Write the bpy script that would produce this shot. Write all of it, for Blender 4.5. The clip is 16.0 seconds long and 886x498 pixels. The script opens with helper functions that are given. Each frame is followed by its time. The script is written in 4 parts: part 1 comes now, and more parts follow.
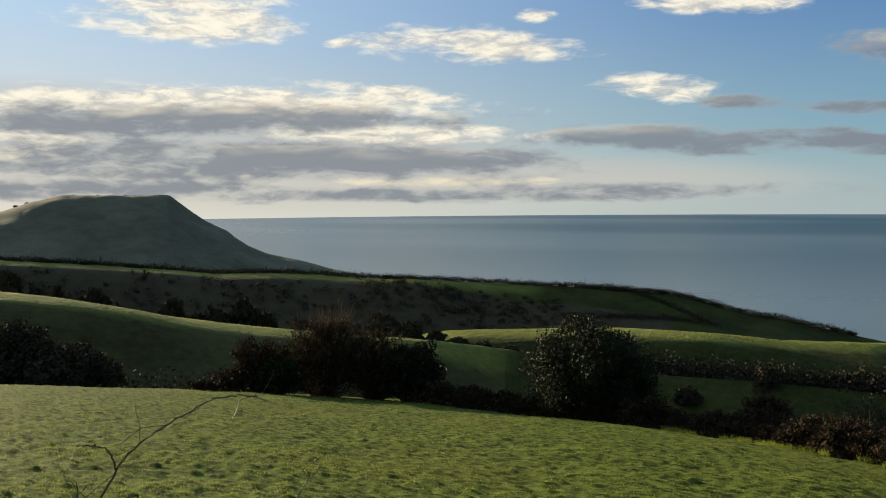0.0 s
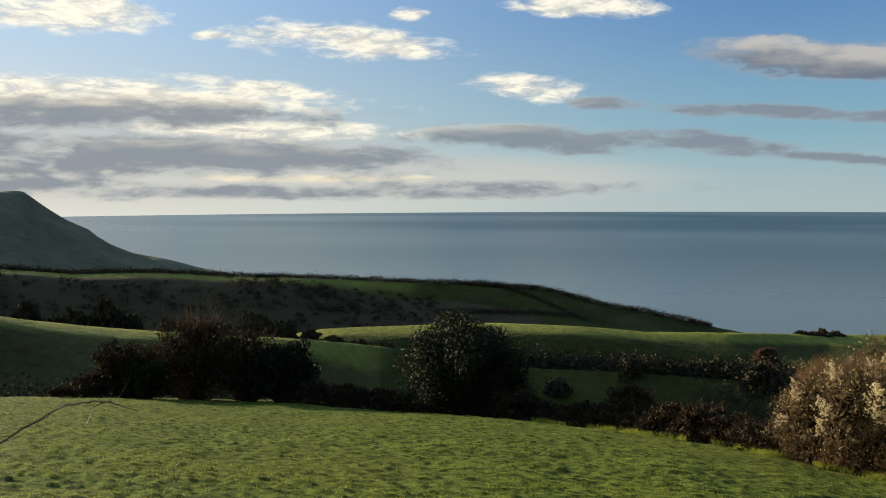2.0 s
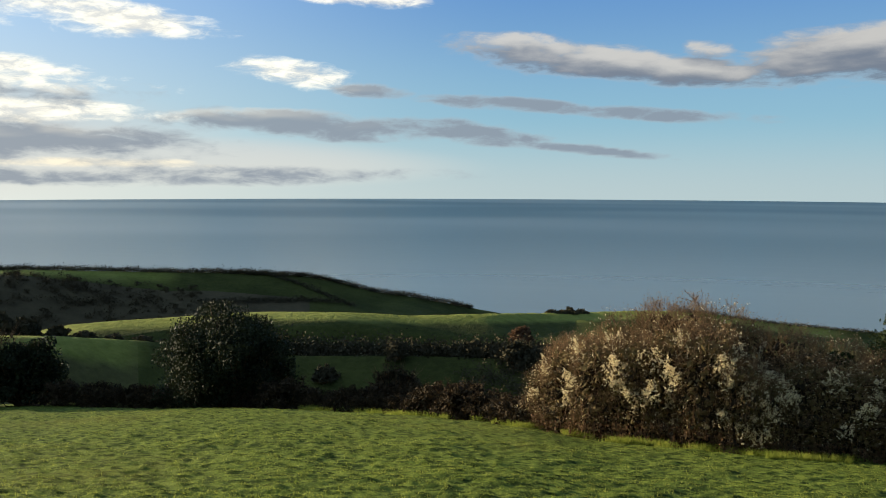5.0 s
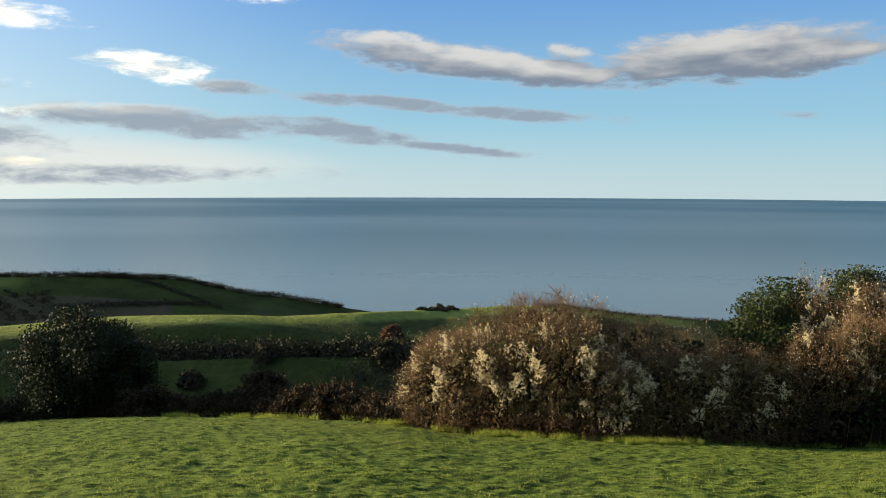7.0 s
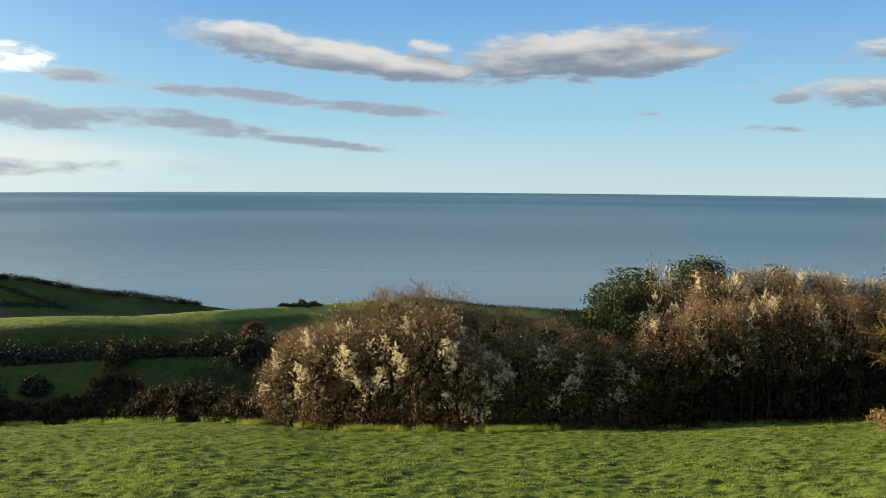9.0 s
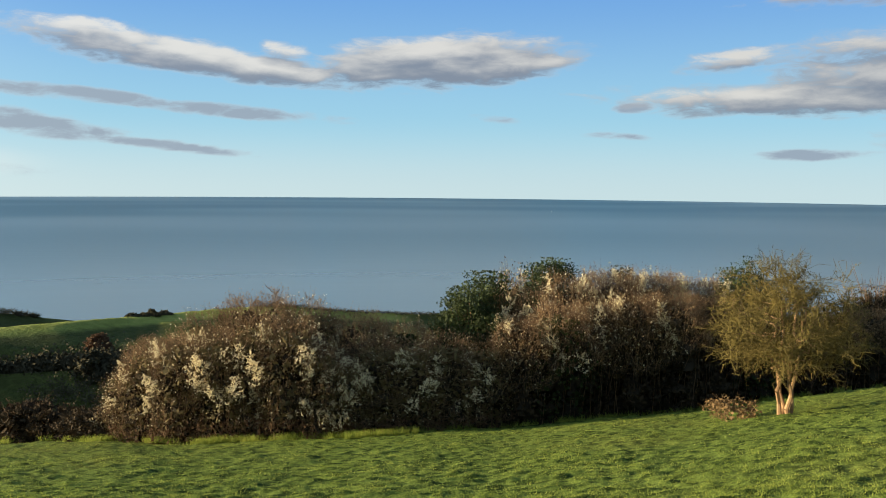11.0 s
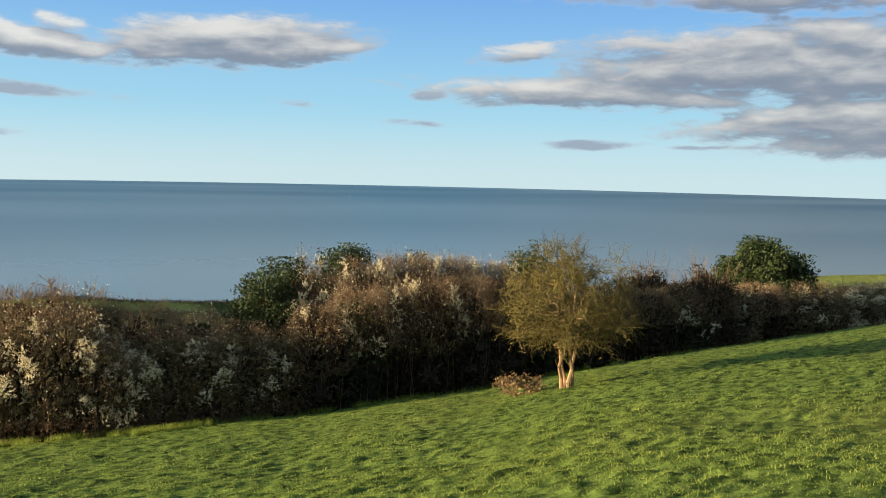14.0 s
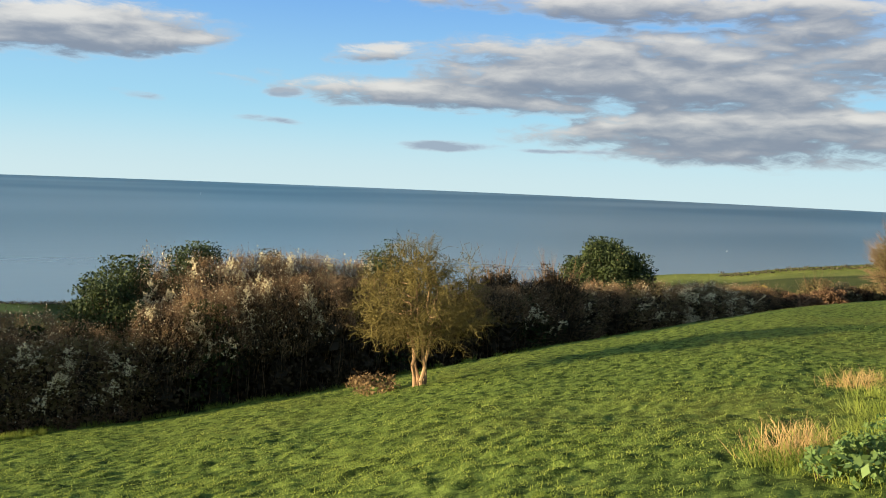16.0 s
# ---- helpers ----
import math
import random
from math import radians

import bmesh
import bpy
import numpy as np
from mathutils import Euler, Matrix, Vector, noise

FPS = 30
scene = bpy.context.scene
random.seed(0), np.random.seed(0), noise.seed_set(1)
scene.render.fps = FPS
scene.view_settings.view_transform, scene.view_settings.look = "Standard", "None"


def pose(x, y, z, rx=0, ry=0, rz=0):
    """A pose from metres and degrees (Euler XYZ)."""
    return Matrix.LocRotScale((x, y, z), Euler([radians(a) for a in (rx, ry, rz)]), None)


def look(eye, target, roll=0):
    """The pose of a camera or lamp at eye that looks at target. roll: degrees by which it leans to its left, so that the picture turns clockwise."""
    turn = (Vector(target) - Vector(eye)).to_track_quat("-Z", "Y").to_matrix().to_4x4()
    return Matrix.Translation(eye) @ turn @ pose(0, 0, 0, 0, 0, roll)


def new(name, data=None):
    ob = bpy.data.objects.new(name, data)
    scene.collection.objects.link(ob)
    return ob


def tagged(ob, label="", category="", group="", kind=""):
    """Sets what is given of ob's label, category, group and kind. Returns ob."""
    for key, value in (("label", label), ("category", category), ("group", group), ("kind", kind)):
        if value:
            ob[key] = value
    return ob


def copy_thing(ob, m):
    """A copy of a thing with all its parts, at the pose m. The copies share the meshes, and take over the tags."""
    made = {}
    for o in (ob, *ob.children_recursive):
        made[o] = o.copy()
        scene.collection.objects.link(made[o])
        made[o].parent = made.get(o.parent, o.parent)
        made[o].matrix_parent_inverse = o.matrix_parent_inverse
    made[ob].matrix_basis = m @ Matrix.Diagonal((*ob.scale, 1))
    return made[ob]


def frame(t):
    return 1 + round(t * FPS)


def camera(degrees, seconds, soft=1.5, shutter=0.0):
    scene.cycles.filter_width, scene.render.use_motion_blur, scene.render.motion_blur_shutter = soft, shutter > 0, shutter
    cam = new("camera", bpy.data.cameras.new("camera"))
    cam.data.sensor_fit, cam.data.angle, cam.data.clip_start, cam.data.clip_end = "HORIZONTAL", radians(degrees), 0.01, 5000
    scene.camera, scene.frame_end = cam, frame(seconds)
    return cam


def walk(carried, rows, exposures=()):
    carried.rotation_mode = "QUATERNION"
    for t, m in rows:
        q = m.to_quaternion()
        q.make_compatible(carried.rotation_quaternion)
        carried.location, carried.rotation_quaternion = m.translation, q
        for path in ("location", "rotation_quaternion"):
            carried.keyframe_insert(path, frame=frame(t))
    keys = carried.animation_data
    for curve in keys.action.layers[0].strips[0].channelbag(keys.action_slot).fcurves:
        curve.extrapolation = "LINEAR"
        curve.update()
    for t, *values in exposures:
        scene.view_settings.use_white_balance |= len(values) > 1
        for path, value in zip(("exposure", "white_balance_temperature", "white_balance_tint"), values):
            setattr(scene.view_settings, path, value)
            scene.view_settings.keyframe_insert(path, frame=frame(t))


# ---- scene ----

# ================= camera =================
cam = camera(54.97, 16.0, soft=1.0)
EYE = 1.7
DIP = 1.31          # the sheet of sea ends 4.8 km off, a little below the true horizon
REACH = 0.28        # held at arm's length by somebody who turns on the spot
# seconds, degrees turned to the right, pitch, picture's clockwise roll
TURNS = [
    (0.0, 0.00, -2.22, -0.54), (0.5, 2.40, -2.29, -0.55), (1.0, 4.43, -2.46, -0.56), (1.5, 6.30, -2.48, -0.52),
    (2.0, 8.43, -2.46, -0.35), (2.5, 10.41, -2.48, -0.27), (3.0, 12.67, -2.60, -0.21), (3.5, 15.69, -2.91, 0.08),
    (4.0, 18.76, -3.14, 0.21), (6.5, 30.61, -3.44, 0.05), (7.0, 32.78, -3.46, 0.14), (7.5, 35.10, -3.59, 0.22),
    (8.0, 37.34, -3.71, 0.18), (8.5, 39.60, -3.74, 0.29), (9.0, 42.01, -3.79, 0.36), (9.5, 44.55, -3.81, 0.36),
    (10.0, 47.06, -3.58, 0.44), (12.5, 58.68, -3.84, 0.93), (13.0, 61.39, -3.99, 1.19), (13.5, 63.29, -4.10, 1.28),
    (14.0, 65.11, -4.18, 1.30), (14.5, 67.60, -4.23, 1.34), (15.0, 70.59, -4.28, 1.75), (15.5, 72.78, -4.07, 2.15),
    (16.0, 74.81, -3.91, 2.46),
]


def held(yaw):
    a, m = radians(yaw), radians(45.4)
    return REACH * (math.sin(a) - math.sin(m)), REACH * (math.cos(a) - math.cos(m)), EYE


walk(cam, [(t, pose(*held(yaw), 90 + pitch - DIP, 0, -yaw) @ pose(0, 0, 0, 0, 0, roll)) for t, yaw, pitch, roll in TURNS],
     [(0, 0.70, 6800, 8), (2, 0.80, 6680, 7), (4, 0.95, 6560, 7), (8, 1.32, 6520, 6), (12, 1.38, 6500, 6), (16, 1.49, 6480, 6)])

# ================= world, sun =================
SUN_AZ, SUN_EL = -41.0, 9.3     # degrees to the right of straight ahead at the start; height
sun_dir = Vector((math.sin(radians(SUN_AZ)) * math.cos(radians(SUN_EL)), math.cos(radians(SUN_AZ)) * math.cos(radians(SUN_EL)), math.sin(radians(SUN_EL))))
sun = new("sun", bpy.data.lights.new("sun", "SUN"))
sun.data.energy, sun.data.angle, sun.data.color = 5.0, radians(0.6), (1.0, 0.83, 0.60)
sun.matrix_world = look((0, 0, 60), Vector((0, 0, 60)) - sun_dir)

world = bpy.data.worlds.new("sky")
scene.world = world
world.use_nodes = True
WT = world.node_tree
WT.nodes.clear()


class Net:
    """Short names for building node trees."""

    def __init__(self, tree):
        self.t = tree

    def n(self, kind, **sets):
        node = self.t.nodes.new(kind)
        for k, v in sets.items():
            if k in node.inputs:
                node.inputs[k].default_value = v
        return node

    def put(self, sock, v):
        if isinstance(v, bpy.types.NodeSocket):
            self.t.links.new(v, sock)
        elif v is not None:
            sock.default_value = v

    def m(self, op, a, b=None, c=None, clamp=False):
        node = self.t.nodes.new("ShaderNodeMath")
        node.operation, node.use_clamp = op, clamp
        for s, v in zip(node.inputs, (a, b, c)):
            self.put(s, v)
        return node.outputs[0]

    def ramp(self, v, lo, hi, smooth=True):
        node = self.t.nodes.new("ShaderNodeMapRange")
        node.interpolation_type = "SMOOTHSTEP" if smooth else "LINEAR"
        self.put(node.inputs[0], v), self.put(node.inputs[1], lo), self.put(node.inputs[2], hi)
        return node.outputs[0]

    def mix(self, f, a, b, mode="MIX"):
        node = self.t.nodes.new("ShaderNodeMix")
        node.data_type, node.blend_type = "RGBA", mode
        self.put(node.inputs[0], f), self.put(node.inputs[6], a), self.put(node.inputs[7], b)
        return node.outputs[2]

    def noise(self, vec, scale, detail=4.0, rough=0.55, dist=0.0, out=0):
        node = self.n("ShaderNodeTexNoise", Scale=scale, Detail=detail, Roughness=rough, Distortion=dist)
        self.put(node.inputs["Vector"], vec)
        return node.outputs[out]

    def vec(self, x, y, z):
        node = self.t.nodes.new("ShaderNodeCombineXYZ")
        for s, v in zip(node.inputs, (x, y, z)):
            self.put(s, v)
        return node.outputs[0]


def rgb(r, g, b):
    return (r, g, b, 1.0)


W = Net(WT)
sky = W.n("ShaderNodeTexSky")
sky.sky_type, sky.sun_disc = "NISHITA", False
sky.sun_elevation, sky.sun_rotation = radians(SUN_EL), radians(SUN_AZ)
sky.altitude, sky.air_density, sky.dust_density, sky.ozone_density = 100, 1.0, 0.6, 1.6
coord = W.n("ShaderNodeTexCoord").outputs["Generated"]
sep = W.n("ShaderNodeSeparateXYZ")
W.put(sep.inputs[0], coord)
az = W.m("MULTIPLY", W.m("ARCTAN2", sep.outputs[0], sep.outputs[1]), 57.2958)
el = W.m("MULTIPLY", W.m("ARCSINE", sep.outputs[2]), 57.2958)
# clouds: azimuth, height, half width, half height, lean, weight (degrees)
BRIGHT = [
    (-15.8, 11.43, 6.9, 1.64, 0.5, 1.0), (2.1, 9.84, 7.4, 1.17, -2.3, 1.0), (-6.4, 10.08, 1.5, 0.29, 3.3, 0.8), (6.3, 11.67, 1.3, 0.47, 1.3, 0.9), (17.6, 11.92, 5.1, 0.73, -5.1, 1.05),
    (14.6, 6.63, 4.2, 0.95, -7.5, 1.05), (-13.9, 6.05, 16.1, 1.24, -0.5, 1.05), (-24.9, 3.85, 4.2, 0.51, 0.5, 0.95), (-3.7, 4.18, 9.7, 0.73, -1.1, 1.05), (-26.0, 2.84, 3.0, 0.51, 1.4, 1.0),
    (-17.2, 1.57, 5.8, 0.29, -1.3, 0.8), (1.0, 0.97, 7.9, 0.33, -0.6, 0.9), (-4.1, 6.86, 6.3, 0.8, -4.6, 0.9), (-45, 8, 14, 3.0, 0, 1.0),
]
SHADED = [
    (-15.0, 5.04, 17.9, 1.25, -0.2, 1.05), (-12.2, 2.44, 20.8, 1.5, -0.5, 1.1), (-18.1, 0.6, 14.9, 0.8, -1.0, 0.9), (-0.3, 0.11, 17.5, 0.55, -0.5, 1.0), (15.9, 3.52, 11.5, 0.88, -2.4, 1.1),
    (25.9, 2.96, 5.8, 0.62, -4.8, 1.05), (34.0, 1.92, 5.8, 0.36, -5.8, 1.0), (19.5, 5.76, 2.7, 0.47, -4.1, 1.0), (28.2, 4.98, 6.3, 0.46, -3.2, 1.05), (37.2, 4.28, 8.2, 0.46, -3.6, 1.05), (6.0, 0.28, 17.8, 0.58, -0.3, 0.85),
    (-48, 4, 14, 3.0, 0, 1.0),
]
WISPS = [
    (54.9, 3.98, 1.9, 0.36, -5.0, 1.0), (63.1, 2.85, 2.2, 0.26, -3.0, 0.95), (75.0, 1.64, 3.6, 0.31, 0.8, 0.95), (82.2, 1.62, 3.7, 0.18, 1.2, 0.85), (64.1, 4.75, 1.3, 0.33, 2.7, 0.9),
]
BANKS = [
    (33.5, 7.79, 8.1, 1.25, -6.8, 1.15), (38.9, 7.0, 7.5, 1.0, -5.0, 1.1), (51.3, 7.62, 8.4, 1.75, 3.4, 1.35), (56.5, 8.62, 3.0, 0.95, 2.1, 1.1), (41.0, 8.10, 2.0, 0.60, -7.3, 0.80),
]
EASTERN = [
    (69.3, 7.5, 3.3, 0.73, 4.0, 0.95), (74.8, 4.9, 11.7, 1.05, -1.7, 1.1), (88.0, 6.7, 14.5, 2.5, -1.1, 1.35), (93.9, 3.1, 12.2, 1.9, 0.7, 1.35),
    (88.7, 10.9, 16.3, 1.1, -1.5, 1.1), (98.1, 8.82, 7.0, 1.75, -3.8, 1.1), (112.0, 5.88, 10.0, 4.4, -2.3, 1.2), (130, 9, 20, 6, 0, 1.1),
]


def cloud_mass(clouds, e):
    """How far inside its cloud a place is: 1 and more at the middle, 0 outside."""
    total = -0.35
    for a, h, hw, hh, lean, weight in clouds:
        slope = math.tan(radians(lean))
        u = W.m("MULTIPLY_ADD", az, 1 / hw, -a / hw)
        v = W.m("MULTIPLY_ADD", e, 1 / hh, W.m("MULTIPLY_ADD", az, -slope / hh, (slope * a - h) / hh))
        q = W.m("MULTIPLY_ADD", u, u, W.m("MULTIPLY", v, v))
        total = W.m("MAXIMUM", total, W.m("MULTIPLY_ADD", q, -0.55 * weight, weight))
    return total


def cover(clouds, lift, seed, rags):
    """Thickness of the clouds at a place lifted by some degrees: soft billows, then with ragged edges if asked."""
    e = W.m("ADD", el, lift) if lift else el
    big = W.noise(W.vec(W.m("MULTIPLY", az, 0.17), W.m("MULTIPLY", e, 0.60), seed), 1.0, 2.5, 0.5, 0.4)
    soft = W.m("MULTIPLY_ADD", W.m("SUBTRACT", big, 0.5), 1.7, W.m("SUBTRACT", cloud_mass(clouds, e), 0.50))
    if not rags:
        return soft
    fine = W.noise(W.vec(W.m("MULTIPLY", az, 0.50), W.m("MULTIPLY", e, 1.65), seed + 3.0), 1.0, 7, 0.64, 0.4)
    return soft, W.m("MULTIPLY_ADD", W.m("SUBTRACT", fine, 0.5), 1.25, soft), fine


near_sun = W.ramp(az, 70.0, -30.0)
_, bright, bright_fine = cover(BRIGHT, 0.0, 0.0, True)
shaded_soft, shaded, _ = cover(SHADED + WISPS, 0.0, 5.0, True)
shaded_up = cover(SHADED + WISPS, 0.5, 5.0, False)
bank_soft, bank, bank_fine = cover(BANKS + EASTERN, 0.0, 9.0, True)
bank_up = cover(BANKS + EASTERN, 0.8, 9.0, False)
bright_c = W.mix(W.ramp(bright_fine, 0.36, 0.62), rgb(0.84, 0.83, 0.80), rgb(1.42, 1.33, 1.13))
bright_c = W.mix(W.ramp(el, 1.0, 4.5), W.mix(0.6, bright_c, rgb(1.0, 0.86, 0.62)), bright_c)
shade_c = W.mix(near_sun, rgb(0.275, 0.33, 0.415), rgb(0.33, 0.372, 0.435))
shade_lit = W.m("MULTIPLY", W.ramp(W.m("SUBTRACT", shaded_soft, shaded_up), 0.15, 0.85), W.m("MULTIPLY", W.ramp(el, 1.0, 5.0), W.ramp(az, 24.0, -4.0)))
shade_c = W.mix(shade_lit, shade_c, rgb(0.95, 0.88, 0.76))
shade_c = W.mix(W.ramp(shaded, 0.5, -0.1), shade_c, W.mix(1.0, shade_c, rgb(1.5, 1.42, 1.30), "MULTIPLY"))
bank_lit = W.m("MULTIPLY_ADD", W.m("SUBTRACT", bank_fine, 0.5), 0.9, W.m("SUBTRACT", bank_soft, bank_up))
bank_c = W.mix(W.ramp(bank_lit, -0.40, 1.00), W.mix(near_sun, rgb(0.195, 0.222, 0.285), rgb(0.25, 0.29, 0.37)), W.mix(near_sun, rgb(0.63, 0.60, 0.575), rgb(0.82, 0.81, 0.80)))
bank_c = W.mix(W.ramp(bank, 0.30, -0.10), bank_c, W.mix(near_sun, rgb(0.44, 0.45, 0.48), rgb(0.62, 0.61, 0.62)))
veil = W.ramp(cloud_mass([(-20, 3.0, 30, 4.2, -2.0, 1.0), (4, 1.2, 22, 1.8, -1.0, 0.9)], el), 0.30, 0.85)
blue = W.mix(1.0, sky.outputs[0], rgb(0.050, 0.054, 0.066), "MULTIPLY")
upper = W.mix(W.ramp(el, 2.0, 14.0), W.mix(W.ramp(el, -1.5, 4.5), rgb(0.58, 0.74, 0.80), rgb(0.36, 0.65, 0.84)), rgb(0.155, 0.37, 0.79))
blue = W.mix(0.8, blue, upper)
blue = W.mix(W.ramp(el, 13.0, 34.0), blue, rgb(0.045, 0.095, 0.22))
haze = W.mix(W.ramp(el, 4.5, -1.3), rgb(0, 0, 0), W.mix(near_sun, rgb(0.02, 0.02, 0.02), rgb(0.10, 0.08, 0.06)))
clear = W.mix(1.0, blue, haze, "ADD")
clear = W.mix(W.m("MULTIPLY", W.ramp(az, 32.0, -36.0), 0.85), clear, W.mix(W.ramp(el, 0.0, 14.0), rgb(1.15, 1.10, 0.98), rgb(0.72, 1.00, 1.32)))
seen_sky = W.mix(W.m("MULTIPLY", veil, 0.72), clear, W.mix(W.ramp(el, 0.0, 5.0), rgb(0.80, 0.78, 0.74), rgb(0.66, 0.69, 0.73)))
seen_sky = W.mix(W.m("MULTIPLY", W.ramp(bright, -0.22, 0.50), 0.92), seen_sky, bright_c)
seen_sky = W.mix(W.m("MULTIPLY", W.ramp(shaded, -0.26, 0.48), 0.92), seen_sky, shade_c)
seen_sky = W.mix(W.m("MULTIPLY", W.ramp(bank, -0.26, 0.48), 0.94), seen_sky, bank_c)
# the unseen sky behind the view is deepened and dimmed to cut fill light
to_view = W.m("ADD", W.m("MULTIPLY", sep.outputs[0], 0.47), W.m("MULTIPLY", sep.outputs[1], 0.88))
seen_sky = W.mix(W.ramp(to_view, 0.05, -0.55), seen_sky, W.mix(1.0, seen_sky, rgb(0.35, 0.38, 0.45), "MULTIPLY"))
bg = W.n("ShaderNodeBackground")
W.put(bg.inputs[0], seen_sky)
bg.inputs[1].default_value = 0.45
WT.links.new(bg.outputs[0], W.n("ShaderNodeOutputWorld").inputs[0])

# ================= materials =================


def material(name, build, rough=0.8):
    mat = bpy.data.materials.new(name)
    mat.use_nodes = True
    net = Net(mat.node_tree)
    bsdf = mat.node_tree.nodes["Principled BSDF"]
    bsdf.inputs["Roughness"].default_value = rough
    bsdf.inputs["Specular IOR Level"].default_value = 0.3
    build(net, bsdf)
    return mat


def foliage(name, dark, light, rough=0.6, glow=0.25, spec=0.3):
    """Leaf or twig colour that varies from piece to piece; leaves let some light through."""

    def build(net, bsdf):
        pos = net.n("ShaderNodeNewGeometry")
        patch = net.noise(pos.outputs["Position"], 1.3, 3)
        f = net.m("ADD", net.m("MULTIPLY", pos.outputs["Random Per Island"], 0.6), net.m("MULTIPLY", net.ramp(patch, 0.35, 0.65), 0.4))
        col = net.mix(f, rgb(*dark), rgb(*light))
        net.put(bsdf.inputs["Base Color"], col)
        bsdf.inputs["Specular IOR Level"].default_value = spec
        if glow:
            tr = net.n("ShaderNodeBsdfTranslucent")
            net.put(tr.inputs[0], col)
            mx = net.n("ShaderNodeMixShader")
            mx.inputs[0].default_value = glow
            net.t.links.new(bsdf.outputs[0], mx.inputs[1]), net.t.links.new(tr.outputs[0], mx.inputs[2])
            net.t.links.new(mx.outputs[0], net.t.nodes["Material Output"].inputs[0])

    return material(name, build, rough)


def grass_ground(net, bsdf):
    pos = net.n("ShaderNodeNewGeometry").outputs["Position"]
    sep = net.n("ShaderNodeSeparateXYZ")
    net.put(sep.inputs[0], pos)
    along = net.m("SUBTRACT", net.m("MULTIPLY", sep.outputs[0], 0.82), net.m("MULTIPLY", sep.outputs[1], 0.57))
    down = net.m("ADD", net.m("MULTIPLY", sep.outputs[0], 0.57), net.m("MULTIPLY", sep.outputs[1], 0.82))
    big, fine = net.noise(pos, 0.12, 4), net.noise(pos, 22.0, 4, 0.7)
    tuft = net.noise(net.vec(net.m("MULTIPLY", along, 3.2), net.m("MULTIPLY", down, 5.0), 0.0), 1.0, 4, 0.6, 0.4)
    # between the tufts the colour is darkened like shaded hollows; green tops, dry patches
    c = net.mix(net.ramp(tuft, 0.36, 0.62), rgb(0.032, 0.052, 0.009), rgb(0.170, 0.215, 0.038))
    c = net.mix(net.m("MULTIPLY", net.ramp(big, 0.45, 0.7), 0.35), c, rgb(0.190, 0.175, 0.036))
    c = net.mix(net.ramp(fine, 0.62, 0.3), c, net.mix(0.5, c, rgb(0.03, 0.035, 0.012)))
    net.put(bsdf.inputs["Base Color"], c)
    bsdf.inputs["Specular IOR Level"].default_value = 0.03
    bump = net.n("ShaderNodeBump", Strength=0.7, Distance=0.05)
    net.put(bump.inputs["Height"], fine)
    net.put(bsdf.inputs["Normal"], bump.outputs[0])


def sea_water(net, bsdf):
    pos = net.n("ShaderNodeNewGeometry").outputs["Position"]
    sep = net.n("ShaderNodeSeparateXYZ")
    net.put(sep.inputs[0], pos)
    # long low swell, with its crests across the line of sight out to sea
    out = net.m("ADD", net.m("MULTIPLY", sep.outputs[0], 0.64), net.m("MULTIPLY", sep.outputs[1], 0.77))
    along = net.m("SUBTRACT", net.m("MULTIPLY", sep.outputs[0], 0.77), net.m("MULTIPLY", sep.outputs[1], 0.64))
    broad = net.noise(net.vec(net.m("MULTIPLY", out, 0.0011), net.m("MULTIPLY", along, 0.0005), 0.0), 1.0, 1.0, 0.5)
    swell = net.noise(net.vec(net.m("MULTIPLY", out, 0.045), net.m("MULTIPLY", along, 0.004), 1.0), 1.0, 3, 0.5)
    # base colour pales inshore and darkens to the horizon, standing in for reflected sky
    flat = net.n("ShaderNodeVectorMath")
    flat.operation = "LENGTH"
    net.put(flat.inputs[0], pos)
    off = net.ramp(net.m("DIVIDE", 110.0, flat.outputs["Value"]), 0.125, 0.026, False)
    sunward = net.ramp(net.m("ARCTAN2", sep.outputs[0], sep.outputs[1]), 0.20, -0.35)
    # broad bands deepen it as cloud shadow would; roughening by wind follows too
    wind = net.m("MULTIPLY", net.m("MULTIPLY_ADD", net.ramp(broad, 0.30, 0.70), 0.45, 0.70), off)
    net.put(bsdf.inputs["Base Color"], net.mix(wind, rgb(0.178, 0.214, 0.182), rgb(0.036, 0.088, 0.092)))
    # sharper gloss far out towards the sun stands in for bright horizon haze
    calm = net.m("MULTIPLY", sunward, off)
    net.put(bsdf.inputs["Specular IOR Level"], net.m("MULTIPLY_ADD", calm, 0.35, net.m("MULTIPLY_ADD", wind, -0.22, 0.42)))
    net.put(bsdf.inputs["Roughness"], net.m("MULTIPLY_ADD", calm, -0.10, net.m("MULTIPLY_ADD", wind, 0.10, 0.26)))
    bump = net.n("ShaderNodeBump", Strength=0.13, Distance=1.8)
    net.put(bump.inputs["Height"], swell)
    net.put(bsdf.inputs["Normal"], bump.outputs[0])


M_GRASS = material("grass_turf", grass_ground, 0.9)


